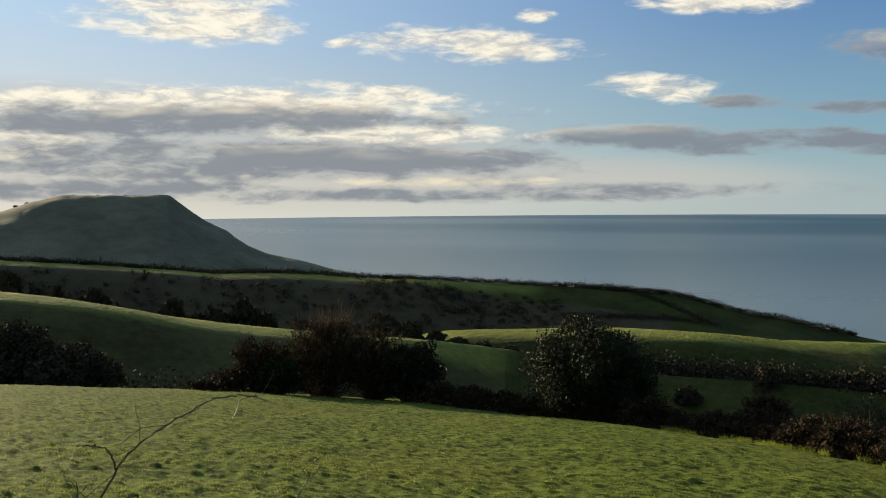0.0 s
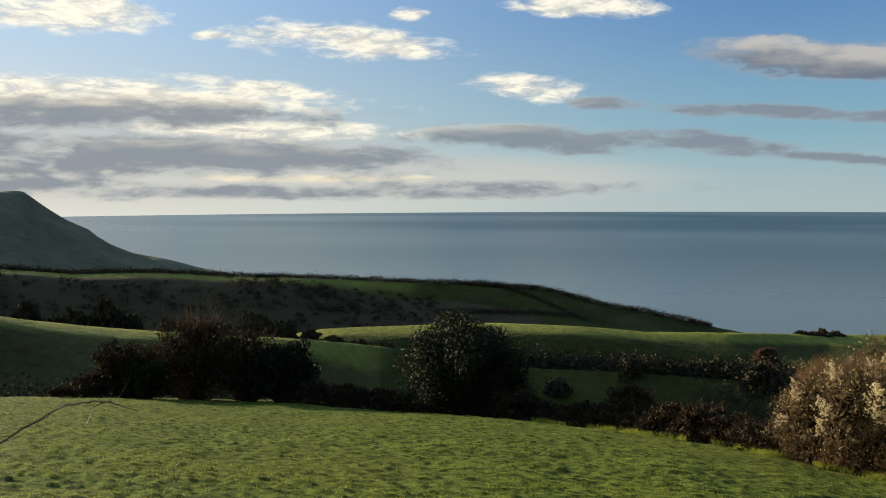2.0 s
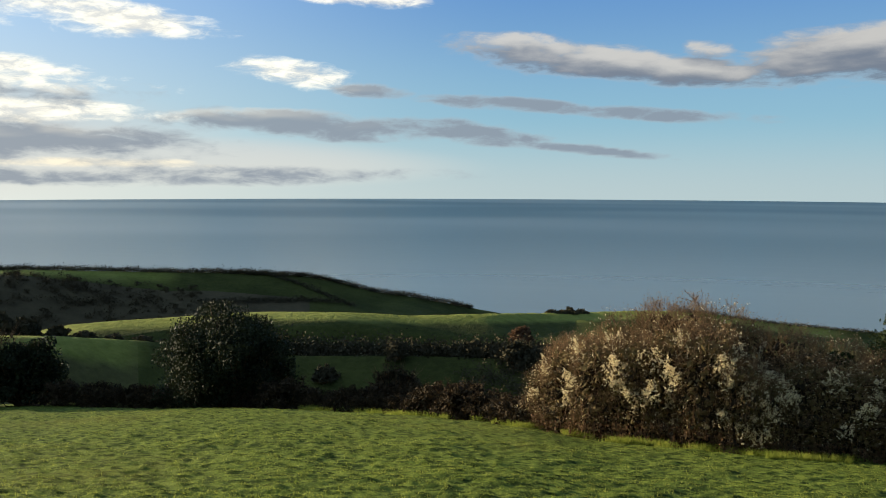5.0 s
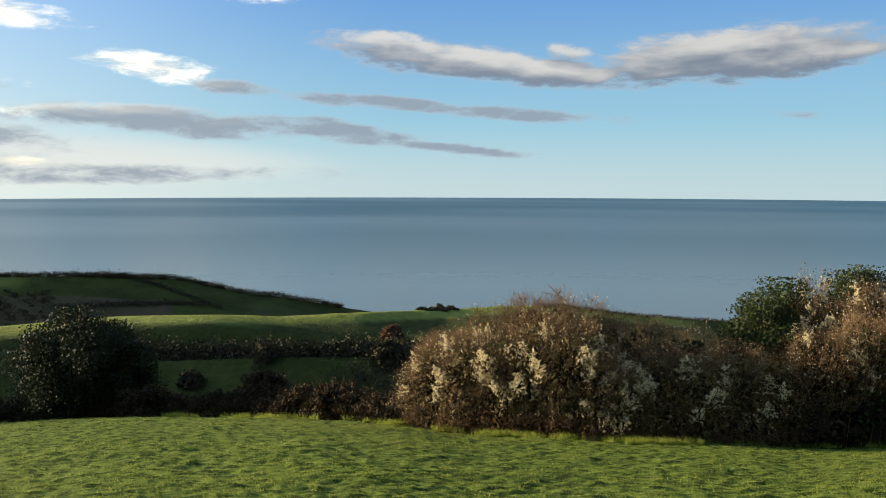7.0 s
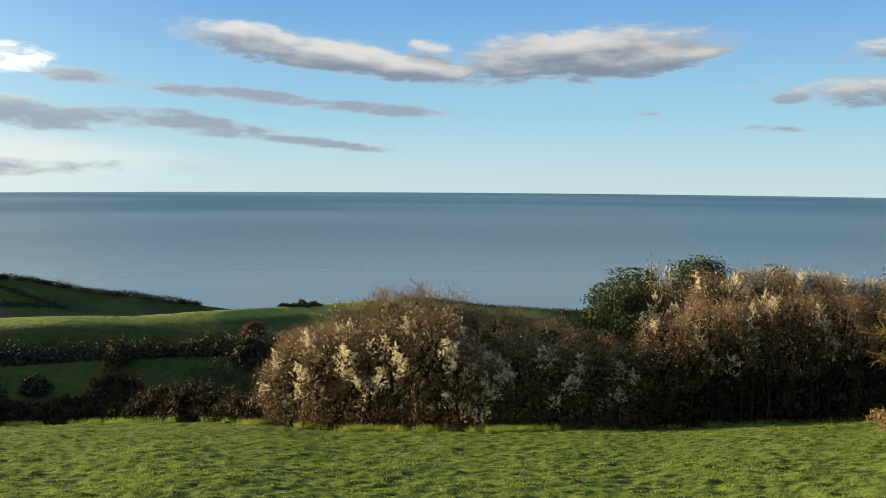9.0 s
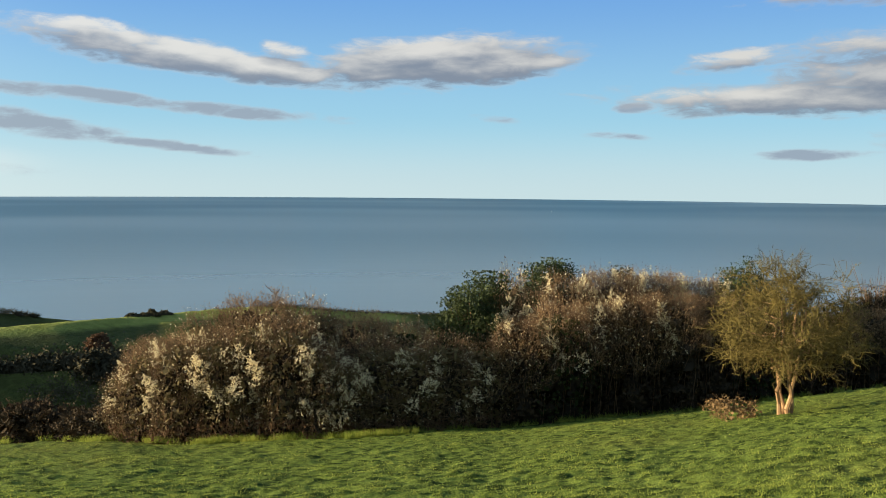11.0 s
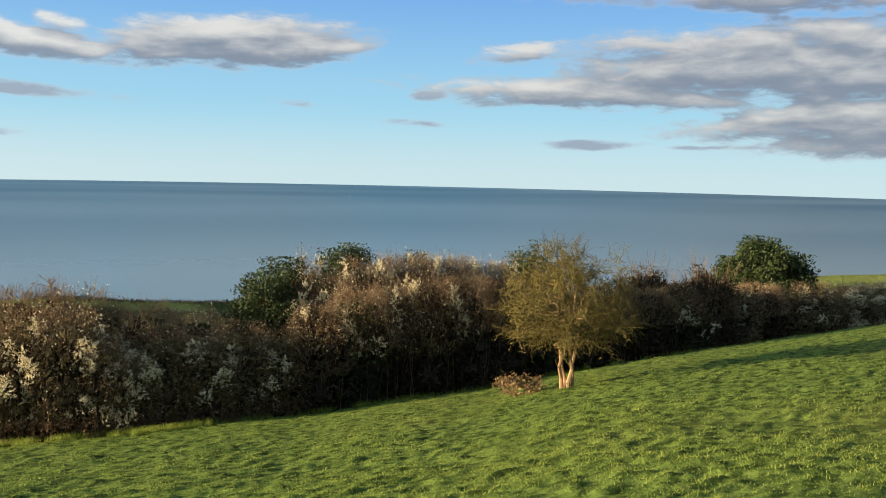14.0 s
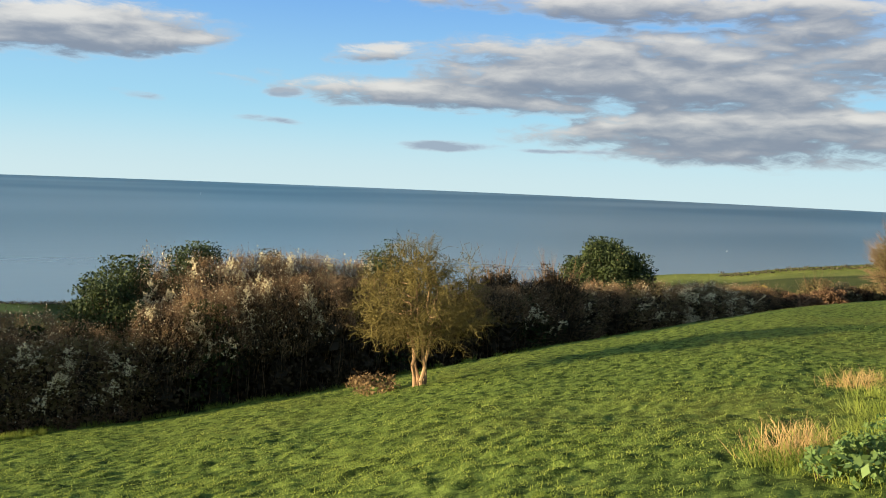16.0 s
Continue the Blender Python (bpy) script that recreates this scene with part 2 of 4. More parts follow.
def land(name, dark, light, patch, fine, crest_sun=False):
    """Far ground: broad patches, finer mottling and some relief."""

    def build(net, bsdf):
        pos = net.n("ShaderNodeNewGeometry").outputs["Position"]
        a, b = net.noise(pos, patch, 4, 0.6), net.noise(pos, fine, 5, 0.65)
        f = net.m("ADD", net.m("MULTIPLY", net.ramp(a, 0.35, 0.65), 0.55), net.m("MULTIPLY", net.ramp(b, 0.3, 0.7), 0.45))
        own = net.mix(f, rgb(*dark), rgb(*light))
        if crest_sun:                                         # painted sunlight: a brighter base colour along the crests
            sun_mask = net.n("ShaderNodeAttribute")
            sun_mask.attribute_name = "crest_sunlight"
            own = net.mix(sun_mask.outputs["Fac"], own, net.mix(f, rgb(0.150, 0.170, 0.032), rgb(0.300, 0.310, 0.075)))
        net.put(bsdf.inputs["Base Color"], own)
        bsdf.inputs["Specular IOR Level"].default_value = 0.05
        bump = net.n("ShaderNodeBump", Strength=0.8, Distance=1.0)
        net.put(bump.inputs["Height"], b)
        net.put(bsdf.inputs["Normal"], bump.outputs[0])

    return material(name, build, 0.95)


# the far hill's haze is put into this pale grey-green colour
M_HAZY_HEATH = land("hazy_far_heath", (0.130, 0.130, 0.082), (0.235, 0.220, 0.140), 0.010, 0.07)
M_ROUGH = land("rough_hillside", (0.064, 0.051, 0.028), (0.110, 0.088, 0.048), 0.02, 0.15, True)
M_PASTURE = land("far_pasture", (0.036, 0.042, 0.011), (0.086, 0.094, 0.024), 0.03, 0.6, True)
# brown tint stands in for sun glare veiling the near hill's shaded face
M_GLARE_LEA = land("glare_brown_lea", (0.066, 0.060, 0.021), (0.130, 0.126, 0.044), 0.05, 0.7, True)
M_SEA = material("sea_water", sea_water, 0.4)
M_BLADE = foliage("grass_blades", (0.108, 0.158, 0.020), (0.400, 0.422, 0.082), 0.7, 0.5, 0.04)
M_EVERGREEN = foliage("glossy_evergreen_leaves", (0.013, 0.018, 0.008), (0.042, 0.050, 0.020), 0.6, 0.1, 0.10)
M_TWIG = foliage("brown_twigs", (0.060, 0.034, 0.018), (0.265, 0.165, 0.085), 0.85, 0.0, 0.1)
M_BLOSSOM = foliage("white_blossom", (0.60, 0.50, 0.29), (0.90, 0.79, 0.50), 0.8, 0.42, 0.1)
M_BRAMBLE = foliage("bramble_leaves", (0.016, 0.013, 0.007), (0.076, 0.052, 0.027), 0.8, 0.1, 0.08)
M_SCRUB = foliage("far_scrub", (0.050, 0.044, 0.025), (0.105, 0.090, 0.052), 0.95, 0.0, 0.05)

# ================= ground =================


GRID = np.arange(-70, 150, 0.1)
SMOOTH = {}


def column(name, a):
    """Distance and height angle of one line of the land at the azimuths a, a little rounded."""
    if name not in SMOOTH:
        t = np.array(LANDS[name], float)
        steps = np.array([-1.0, -0.5, 0.0, 0.5, 1.0]) * (0.10 if name == "cap" else 0.25 if name == "far_ridge" else 1.1)
        SMOOTH[name] = [sum(w * np.interp(GRID + k, t[:, 0], t[:, c]) for k, w in zip(steps, (0.12, 0.23, 0.30, 0.23, 0.12))) for c in (1, 2)]
    return np.interp(a, GRID, SMOOTH[name][0]), np.interp(a, GRID, SMOOTH[name][1])


FIELD_EDGE = [(-60, 50, -7.5), (-40, 48, -9.5), (-27.7, 48, -10.94), (-21.4, 47, -11.8), (-14.5, 46, -12.5), (-7, 44.5, -13.4), (0, 42, -14.0), (4.3, 40, -14.55),
              (12, 36, -15.0), (19, 32.5, -15.6), (24, 30, -15.9), (30, 26.5, -16.5), (34, 25.2, -17.05), (44, 24, -17.25), (56, 25, -16.6), (68, 27, -14.9),
              (80, 33, -12.0), (90.6, 45, -9.5), (97.3, 62, -7.85), (102, 85, -7.0), (115, 120, -5), (140, 120, -2)]
# the ground under the bushes past the edge, and the combe below them
SHELF = [(a, d + 9, math.degrees(math.atan2((d * math.tan(radians(e)) + 9 * (-0.30 if a > 0 else -0.22)), d + 9))) for a, d, e in FIELD_EDGE]
COMBE = [(-60, 88, -10), (-28, 94, -14.0), (-14, 96, -15.0), (-4, 98, -17.5), (4, 92, -23), (12, 96, -26), (30, 98, -26), (44, 90, -24), (56, 75, -19), (68, 70, -15.5), (80, 70, -12.6), (90, 80, -10), (102, 110, -6.9), (140, 160, -2)]
NEAR_HILL = [(-60, 118, -3.2), (-40, 118, -4.6), (-27.6, 120, -5.46), (-24.5, 120, -6.0), (-21.3, 121, -6.7), (-17.9, 123, -7.55), (-13, 126, -8.4), (-6, 129, -9.25), (-1, 132, -9.65), (4.4, 138, -10.3),
             (14, 150, -11.7), (28, 152, -12.1), (45, 160, -12.2), (60, 150, -11.5), (80, 130, -9.5), (90, 140, -7.6), (102, 170, -5.9), (140, 220, -1.5)]
DIP_ONE = [(-60, 160, -4.5), (-27, 160, -9.0), (-13, 162, -11.6), (-4, 162, -11.6), (4, 157, -11.0), (10, 156, -10.9), (28, 162, -11.1), (45, 175, -11.0), (60, 180, -10.8), (80, 190, -9.0), (90, 200, -7.0), (102, 220, -5.4), (140, 260, -1.2)]
MID_CREST = [(-60, 200, -6), (-27, 200, -9.6), (-13, 195, -10.5), (-3, 188, -9.4), (0.6, 176, -9.0), (5.5, 174, -8.93), (11.5, 173, -8.68), (17, 173, -8.82), (22, 176, -9.15), (27.5, 184, -9.0), (31.5, 200, -8.87), (37.2, 215, -8.5),
             (41, 225, -8.43), (44.7, 235, -8.9), (49.4, 250, -9.1), (60, 280, -9.3), (80, 290, -8.0), (89.6, 300, -6.08), (93.8, 300, -5.69), (97, 300, -5.1), (102.3, 300, -4.4), (140, 320, -1)]
DIP_TWO = [(-60, 480, -6.2), (-27, 490, -8.4), (-13, 490, -9.6), (5, 500, -10.1), (20, 500, -10.6), (28, 500, -11.0), (45, 480, -12.2), (80, 480, -11), (102, 480, -7.5), (140, 480, -1)]
FAR_RIDGE = [(-60, 600, -1.8), (-40, 600, -2.8), (-27.5, 600, -3.6), (-22, 600, -4.05), (-15, 600, -4.88), (-11.4, 605, -4.91), (-8.5, 610, -5.12), (-3.6, 610, -5.5), (3.6, 615, -5.9), (8.2, 615, -6.08), (12, 620, -6.28), (14.5, 625, -6.45),
             (16.5, 630, -6.8), (19.6, 640, -7.6), (22.3, 650, -7.95), (24.5, 670, -8.4), (27.3, 690, -8.9), (31, 700, -9.5), (60, 710, -10), (102, 720, -9.8), (140, 600, -1)]
DIP_THREE = [(-60, 840, -3), (-27, 840, -4.9), (-15, 840, -5.7), (-8, 840, -6.7), (0, 850, -8), (30, 900, -9), (102, 900, -9), (140, 900, -0.8)]
CAP = [(-60, 1150, -2.4), (-36, 1150, -1.6), (-29, 1150, -1.0), (-27.4, 1150, -0.65), (-25.9, 1150, -0.12), (-25.4, 1150, -0.05), (-24.0, 1150, 0.30), (-17.75, 1150, 0.27), (-16.4, 1150, -0.83), (-15.5, 1150, -1.46), (-14.15, 1150, -2.12), (-13.8, 1150, -2.49),
       (-12.9, 1150, -3.12), (-11.8, 1150, -3.58), (-9.6, 1150, -4.12), (-8.0, 1150, -4.6), (-5.5, 1150, -5.2), (-3.5, 1160, -6), (30, 1200, -7), (102, 1200, -7), (140, 1200, -0.5)]
BEYOND = [(-60, 2000, -3), (-36, 1900, -3.5), (-20, 1900, -4.2), (0, 1900, -5), (30, 1900, -5), (102, 1900, -5), (140, 1900, -0.4)]
LANDS = {"field_edge": FIELD_EDGE, "shelf": SHELF, "combe": COMBE, "near_hill": NEAR_HILL, "dip_one": DIP_ONE, "mid_crest": MID_CREST, "dip_two": DIP_TWO, "far_ridge": FAR_RIDGE, "dip_three": DIP_THREE, "cap": CAP, "beyond": BEYOND}


SHOULDER = {"near_hill": (0.945, 0.56, 0.45, -12, 3), "mid_crest": (0.948, 0.66, 0.30, 18, 40), "far_ridge": (0.955, 0.30, 0.30, -4, 6)}   # how near, how low, how low past it, from and to which azimuth it fades


def shape_of_land(a):
    """For azimuths a (degrees): the knots' distances and heights, from the feet outwards."""
    ds, zs = [np.full(len(a), 0.0), np.full(len(a), 5.0)], [np.zeros(len(a)), None]
    for table in LANDS:
        d, e = column(table, a)
        if table in SHOULDER:                              # the crest is broad, and catches the low sun
            k0, drop, past, a0, a1 = SHOULDER[table]
            fade = np.clip((a - a0) / (a1 - a0), 0, 1)
            k, low = k0 + (0.985 - k0) * fade, drop + (past - drop) * fade
            ds.append(d * k), zs.append(EYE + d * k * np.tan(np.radians(e - low)))
        ds.append(d), zs.append(EYE + d * np.tan(np.radians(e)))
        if table == "near_hill":
            ds.append(d * 1.05), zs.append(EYE + d * 1.05 * np.tan(np.radians(e - 0.14)))
        if table in ("mid_crest", "far_ridge", "cap"):     # rounded over behind the crest
            ds.append(d * 1.07), zs.append(EYE + d * 1.07 * np.tan(np.radians(e - 0.55)))
    zs[1] = zs[2] * 5.0 / ds[2] * 1.05
    return np.array(ds), np.array(zs)


def pchip(X, Y, x):
    """Smooth monotone curves through knots, a column each, at the one row of places x."""
    h, dl = np.diff(X, axis=0), np.diff(Y, axis=0) / np.diff(X, axis=0)
    s = np.zeros_like(Y)
    same = dl[:-1] * dl[1:] > 0
    w1, w2 = 2 * h[1:] + h[:-1], h[1:] + 2 * h[:-1]
    with np.errstate(divide="ignore", invalid="ignore"):
        s[1:-1] = np.where(same, (w1 + w2) / (w1 / dl[:-1] + w2 / dl[1:]), 0)
    s[0], s[-1] = dl[0], dl[-1]
    out = np.zeros((len(x), X.shape[1]))
    cols = np.arange(X.shape[1])
    for i, v in enumerate(x):
        k = np.clip((X <= v).sum(axis=0) - 1, 0, len(X) - 2)
        hk = h[k, cols]
        t = np.clip((v - X[k, cols]) / hk, 0, 1)
        out[i] = (Y[k, cols] * (1 + 2 * t) * (1 - t) ** 2 + s[k, cols] * hk * t * (1 - t) ** 2 + Y[k + 1, cols] * t * t * (3 - 2 * t) + s[k + 1, cols] * hk * t * t * (t - 1))
    return out


def roll(x, y, d):
    """Gentle unevenness of the country past the hedge."""
    return min(2.5, d * 0.004) * 0.5 * noise.noise(Vector((x * 0.02, y * 0.02, 7.0)))


def land_z(a, d):
    """Height of the smooth ground at azimuth a (degrees) and distance d."""
    X, Y = shape_of_land(np.array([a], float))
    z = float(pchip(X, Y, np.array([d], float))[0, 0])
    return z + roll(d * math.sin(radians(a)), d * math.cos(radians(a)), d) if d > 62 else z


def at(a, d):
    """The point of the ground at azimuth a and distance d."""
    return Vector((d * math.sin(radians(a)), d * math.cos(radians(a)), land_z(a, d)))


def tussock(x, y):
    """Lumps of turf: rounded cushions with hollows between them."""
    along, down = x * 0.82 - y * 0.57, x * 0.57 + y * 0.82      # along the slope's contours, and down it
    v = noise.noise(Vector((along * 3.2, down * 5.6, 0.3)))
    u = noise.noise(Vector((along * 5.5 + 9, down * 9.5, 1.7)))
    w = noise.noise(Vector((x * 0.45, y * 0.45, 4.0)))
    return 0.044 * v + 0.022 * abs(v) + 0.034 * u + 0.06 * w + 0.01


def mesh_from(name, verts, faces, smooth=False):
    """A mesh from arrays: verts (n, 3), faces (m, 3) or (m, 4)."""
    me = bpy.data.meshes.new(name)
    verts, faces = np.asarray(verts, np.float32), np.asarray(faces, np.int32)
    k = faces.shape[1]
    me.vertices.add(len(verts)), me.loops.add(faces.size), me.polygons.add(len(faces))
    me.vertices.foreach_set("co", verts.ravel())
    me.loops.foreach_set("vertex_index", faces.ravel())
    me.polygons.foreach_set("loop_start", np.arange(len(faces), dtype=np.int32) * k)
    me.polygons.foreach_set("loop_total", np.full(len(faces), k, np.int32))
    me.polygons.foreach_set("use_smooth", np.full(len(faces), smooth))
    me.update(calc_edges=True)
    return me


def build_ground():
    a = np.concatenate([np.arange(-36, 107, 0.22), np.arange(107, 324, 3.0)])
    d = [0.0, 0.8, 2, 3.5, 5, 6.5]
    while d[-1] < 52:
        d.append(d[-1] * 1.0070 if d[-1] > 8 else d[-1] + 0.3)
    while d[-1] < 2300:
        d.append(d[-1] * 1.018)
    d = np.array(d + [4800.0])
    folded = np.where(a > 227, a - 360, a)
    # behind the viewer the tables run on from one side to the other
    X, Y = shape_of_land(folded)
    behind = np.clip((np.abs(((a - 35 + 180) % 360) - 180) - 95) / 40, 0, 1)
    Y = Y * (1 - behind) + behind * np.linspace(0, 40, len(Y))[:, None]
    Z = pchip(X, Y, d)
    xs, ys = d[:, None] * np.sin(np.radians(a)), d[:, None] * np.cos(np.radians(a))
    edge = X[2]
    for i, dist in enumerate(d):
        if 3 < dist < 62:
            for j in range(len(a)):
                if a[j] <= 107 and dist < edge[j] + 6:
                    Z[i, j] += tussock(xs[i, j], ys[i, j]) * min(1.0, max(0.0, (dist - 6.0) / 2.5))
        elif 62 <= dist < 2300:
            for j in range(0, len(a)):
                Z[i, j] += roll(xs[i, j], ys[i, j], dist)
                if 880 < dist < 1140:        # gullies and ledges on the flat-topped hill
                    Z[i, j] += 4.0 * noise.noise(Vector((xs[i, j] * 0.018, ys[i, j] * 0.018, 2.0))) + 2.2 * noise.noise(Vector((xs[i, j] * 0.05, ys[i, j] * 0.05, Z[i, j] * 0.05)))
    nd, na = len(d), len(a)
    idx = np.arange(nd * na).reshape(nd, na)
    nxt = np.roll(idx, -1, axis=1)
    faces = np.stack([idx[:-1], idx[1:], nxt[1:], nxt[:-1]], -1).reshape(-1, 4)
    me = mesh_from("ground", np.stack([xs, ys, Z], -1).reshape(-1, 3), faces, True)
    for mat in (M_GRASS, M_PASTURE, M_HAZY_HEATH, M_ROUGH, M_GLARE_LEA):
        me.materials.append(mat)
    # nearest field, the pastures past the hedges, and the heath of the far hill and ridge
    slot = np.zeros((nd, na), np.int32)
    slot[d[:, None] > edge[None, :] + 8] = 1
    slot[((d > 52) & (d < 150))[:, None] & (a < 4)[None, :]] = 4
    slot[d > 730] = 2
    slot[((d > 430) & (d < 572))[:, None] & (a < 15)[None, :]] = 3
    # sunlight on the crests of the three hills, put into the ground's colour
    sunlit = np.zeros((nd, na), np.float32)
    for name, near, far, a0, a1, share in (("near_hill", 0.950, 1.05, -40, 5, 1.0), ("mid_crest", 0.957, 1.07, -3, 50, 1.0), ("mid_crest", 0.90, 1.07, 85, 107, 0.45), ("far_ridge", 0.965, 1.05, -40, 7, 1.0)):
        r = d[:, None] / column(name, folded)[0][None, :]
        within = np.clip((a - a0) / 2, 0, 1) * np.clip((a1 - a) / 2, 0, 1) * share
        sunlit = np.maximum(sunlit, np.clip((r - near) / 0.014 + 0.5, 0, 1) * np.clip((far - r) / 0.014 + 0.5, 0, 1) * within[None, :])
    me.attributes.new("crest_sunlight", "FLOAT", "POINT").data.foreach_set("value", sunlit.astype(np.float32).ravel())
    me.polygons.foreach_set("material_index", slot[:-1].ravel())
    return tagged(new("ground", me), "rolling green coastal pasture falling towards the sea", "ground", kind="structure")


ground = build_ground()
SEA = EYE - 110.0
bm = bmesh.new()
bmesh.ops.create_circle(bm, cap_ends=True, radius=4800, segments=360)
me = bpy.data.meshes.new("water")
bm.to_mesh(me), bm.free()
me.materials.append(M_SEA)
sea = tagged(new("water", me), "calm grey-blue sea reaching to a sharp horizon", "sea", kind="structure")
sea.location.z = SEA

# ================= plants =================


def thing(name, label, category, group="", kind=""):
    return tagged(new(name), label, category, group, kind)


def part(name, me, mat, parent, label=""):
    me.materials.append(mat)
    ob = new(name, me)
    ob.parent = parent
    if label:
        tagged(ob, label)
    return ob


def stuff_part(name, me, mat, parent, label=""):
    return tagged(part(name, me, mat, parent, label), kind="stuff")


def unit(v):
    return v / np.maximum(np.linalg.norm(v, axis=-1, keepdims=True), 1e-9)


def prisms(P0, P1, r0, r1, sides=3):
    """Thin tapered rods from P0 to P1."""
    P0, P1 = np.asarray(P0, float), np.asarray(P1, float)
    ax = unit(P1 - P0)
    side = unit(np.cross(ax, np.where(np.abs(ax[:, 2:]) < 0.9, [[0.0, 0, 1]], [[1.0, 0, 0]])))
    up = np.cross(ax, side)
    r0, r1 = np.broadcast_to(r0, len(P0))[:, None], np.broadcast_to(r1, len(P0))[:, None]
    ring = []
    for P, r in ((P0, r0), (P1, r1)):
        for k in range(sides):
            t = k * 2 * math.pi / sides
            ring.append(P + r * (math.cos(t) * side + math.sin(t) * up))
    verts = np.stack(ring, 1).reshape(-1, 3)
    base = np.arange(len(P0))[:, None] * 2 * sides
    faces = np.concatenate([base + np.array([[k, (k + 1) % sides, sides + (k + 1) % sides, sides + k]]) for k in range(sides)])
    return verts, faces


def spikes(P0, P1, r):
    """Fine twigs that run out to a point."""
    ax = unit(P1 - P0)
    side = unit(np.cross(ax, np.where(np.abs(ax[:, 2:]) < 0.9, [[0.0, 0, 1]], [[1.0, 0, 0]])))
    up = np.cross(ax, side)
    ring = [P0 + r * (math.cos(t) * side + math.sin(t) * up) for t in (0.0, 2.094, 4.189)]
    verts = np.stack(ring + [P1], 1).reshape(-1, 3)
    base = np.arange(len(P0))[:, None] * 4
    return verts, np.concatenate([base + np.array([q]) for q in ([0, 1, 3], [1, 2, 3], [2, 0, 3])])


def leaves(C, size, rng, aspect=0.55, flat=0.0):
    """Pointed leaves round the places C, turned at random; flat tilts them to lie level."""
    n = len(C)
    u = unit(rng.normal(size=(n, 3)) * [1, 1, 1 - flat])
    v = unit(np.cross(u, rng.normal(size=(n, 3))))
    s = (np.broadcast_to(size, n) * rng.uniform(0.6, 1.3, n))[:, None]
    verts = np.stack([C - u * s, C + v * s * aspect, C + u * s, C - v * s * aspect], 1).reshape(-1, 3)
    return verts, np.arange(n * 4).reshape(n, 4)


def dome(rng, n, lo=-0.15):
    """Directions over a dome."""
    v = unit(rng.normal(size=(n * 3, 3)))
    return v[v[:, 2] > lo][:n]


def lumpy(v, seed, amount=0.3, scale=1.7):
    return np.array([1 + amount * noise.noise(Vector(p) * scale + Vector((seed, 0, 0))) for p in v])


def leafy_bush(name, label, category, rx, ry, h, clumps, per, leaf, mat, seed, twig=None, trunk=0.0, group="", bare=0):
    """A rounded bush or crown of leaf clumps on real stems. trunk: clear height under the crown."""
    rng = np.random.default_rng(seed)
    top = thing(name, label, category, group)
    ch = (h - trunk) / 2
    dirs = dome(rng, clumps, -0.75)
    mid = np.array([0, 0, trunk + ch * 0.92])
    shell = rng.uniform(0.70, 1.0, len(dirs)) * lumpy(dirs, seed, 0.34)
    size = np.array([rx, ry, ch * 1.06])
    C = mid + dirs * shell[:, None] * size * 0.88
    if not trunk:                                     # the skirts hang to the ground
        C[:, :2] *= 1 + 0.55 * np.clip(-dirs[:, 2:], 0, 1)
    C[:, 2] = np.maximum(C[:, 2], 0.12)
    spread = 0.115 * (rx * ry * ch) ** (1 / 3)
    L = np.repeat(C, per, axis=0) + np.clip(rng.normal(size=(len(C) * per, 3)), -1.2, 1.2) * spread * [1, 1, 0.75]
    inner = mid + dome(rng, len(L) // 5, -0.8) * (rng.uniform(0, 1, len(L) // 5) ** 0.5 * 0.75)[:, None] * size
    inner = inner[inner[:, 2] > 0.1]
    big = np.concatenate([np.full(len(L), leaf), np.full(len(inner), leaf * 2.0)])
    L = np.concatenate([L, inner])
    L[:, 2] = np.maximum(L[:, 2], 0.05)
    stuff_part("foliage", mesh_from("foliage", *leaves(L, big, rng)), mat, top)
    root = np.zeros((len(C), 3)) + rng.normal(size=(len(C), 3)) * [0.10 * rx, 0.10 * ry, 0]
    bend = root * 0.4 + C * 0.6 + [0, 0, -0.1] + rng.normal(size=C.shape) * 0.06 * rx
    bend[:, 2] = np.maximum(bend[:, 2], trunk * 0.8)
    P0, P1 = np.concatenate([root, bend]), np.concatenate([bend, C])
    k = len(C)
    stuff_part("stemwork", mesh_from("stemwork", *prisms(P0, P1, np.repeat([0.012 * h, 0.006 * h], k), np.repeat([0.006 * h, 0.002 * h], k))), twig or M_TWIG, top)
    if bare:
        i = rng.integers(0, len(C), bare)
        tip = C[i] + unit(C[i] - mid + [0, 0, 0.5 * ch]) * rng.uniform(0.08, 0.28, bare)[:, None] * h + rng.normal(size=(bare, 3)) * 0.08 * rx
        stuff_part("twigwork", mesh_from("twigwork", *prisms(C[i], tip, 0.0022 * h, 0.0008 * h)), twig or M_TWIG, top)
    return top


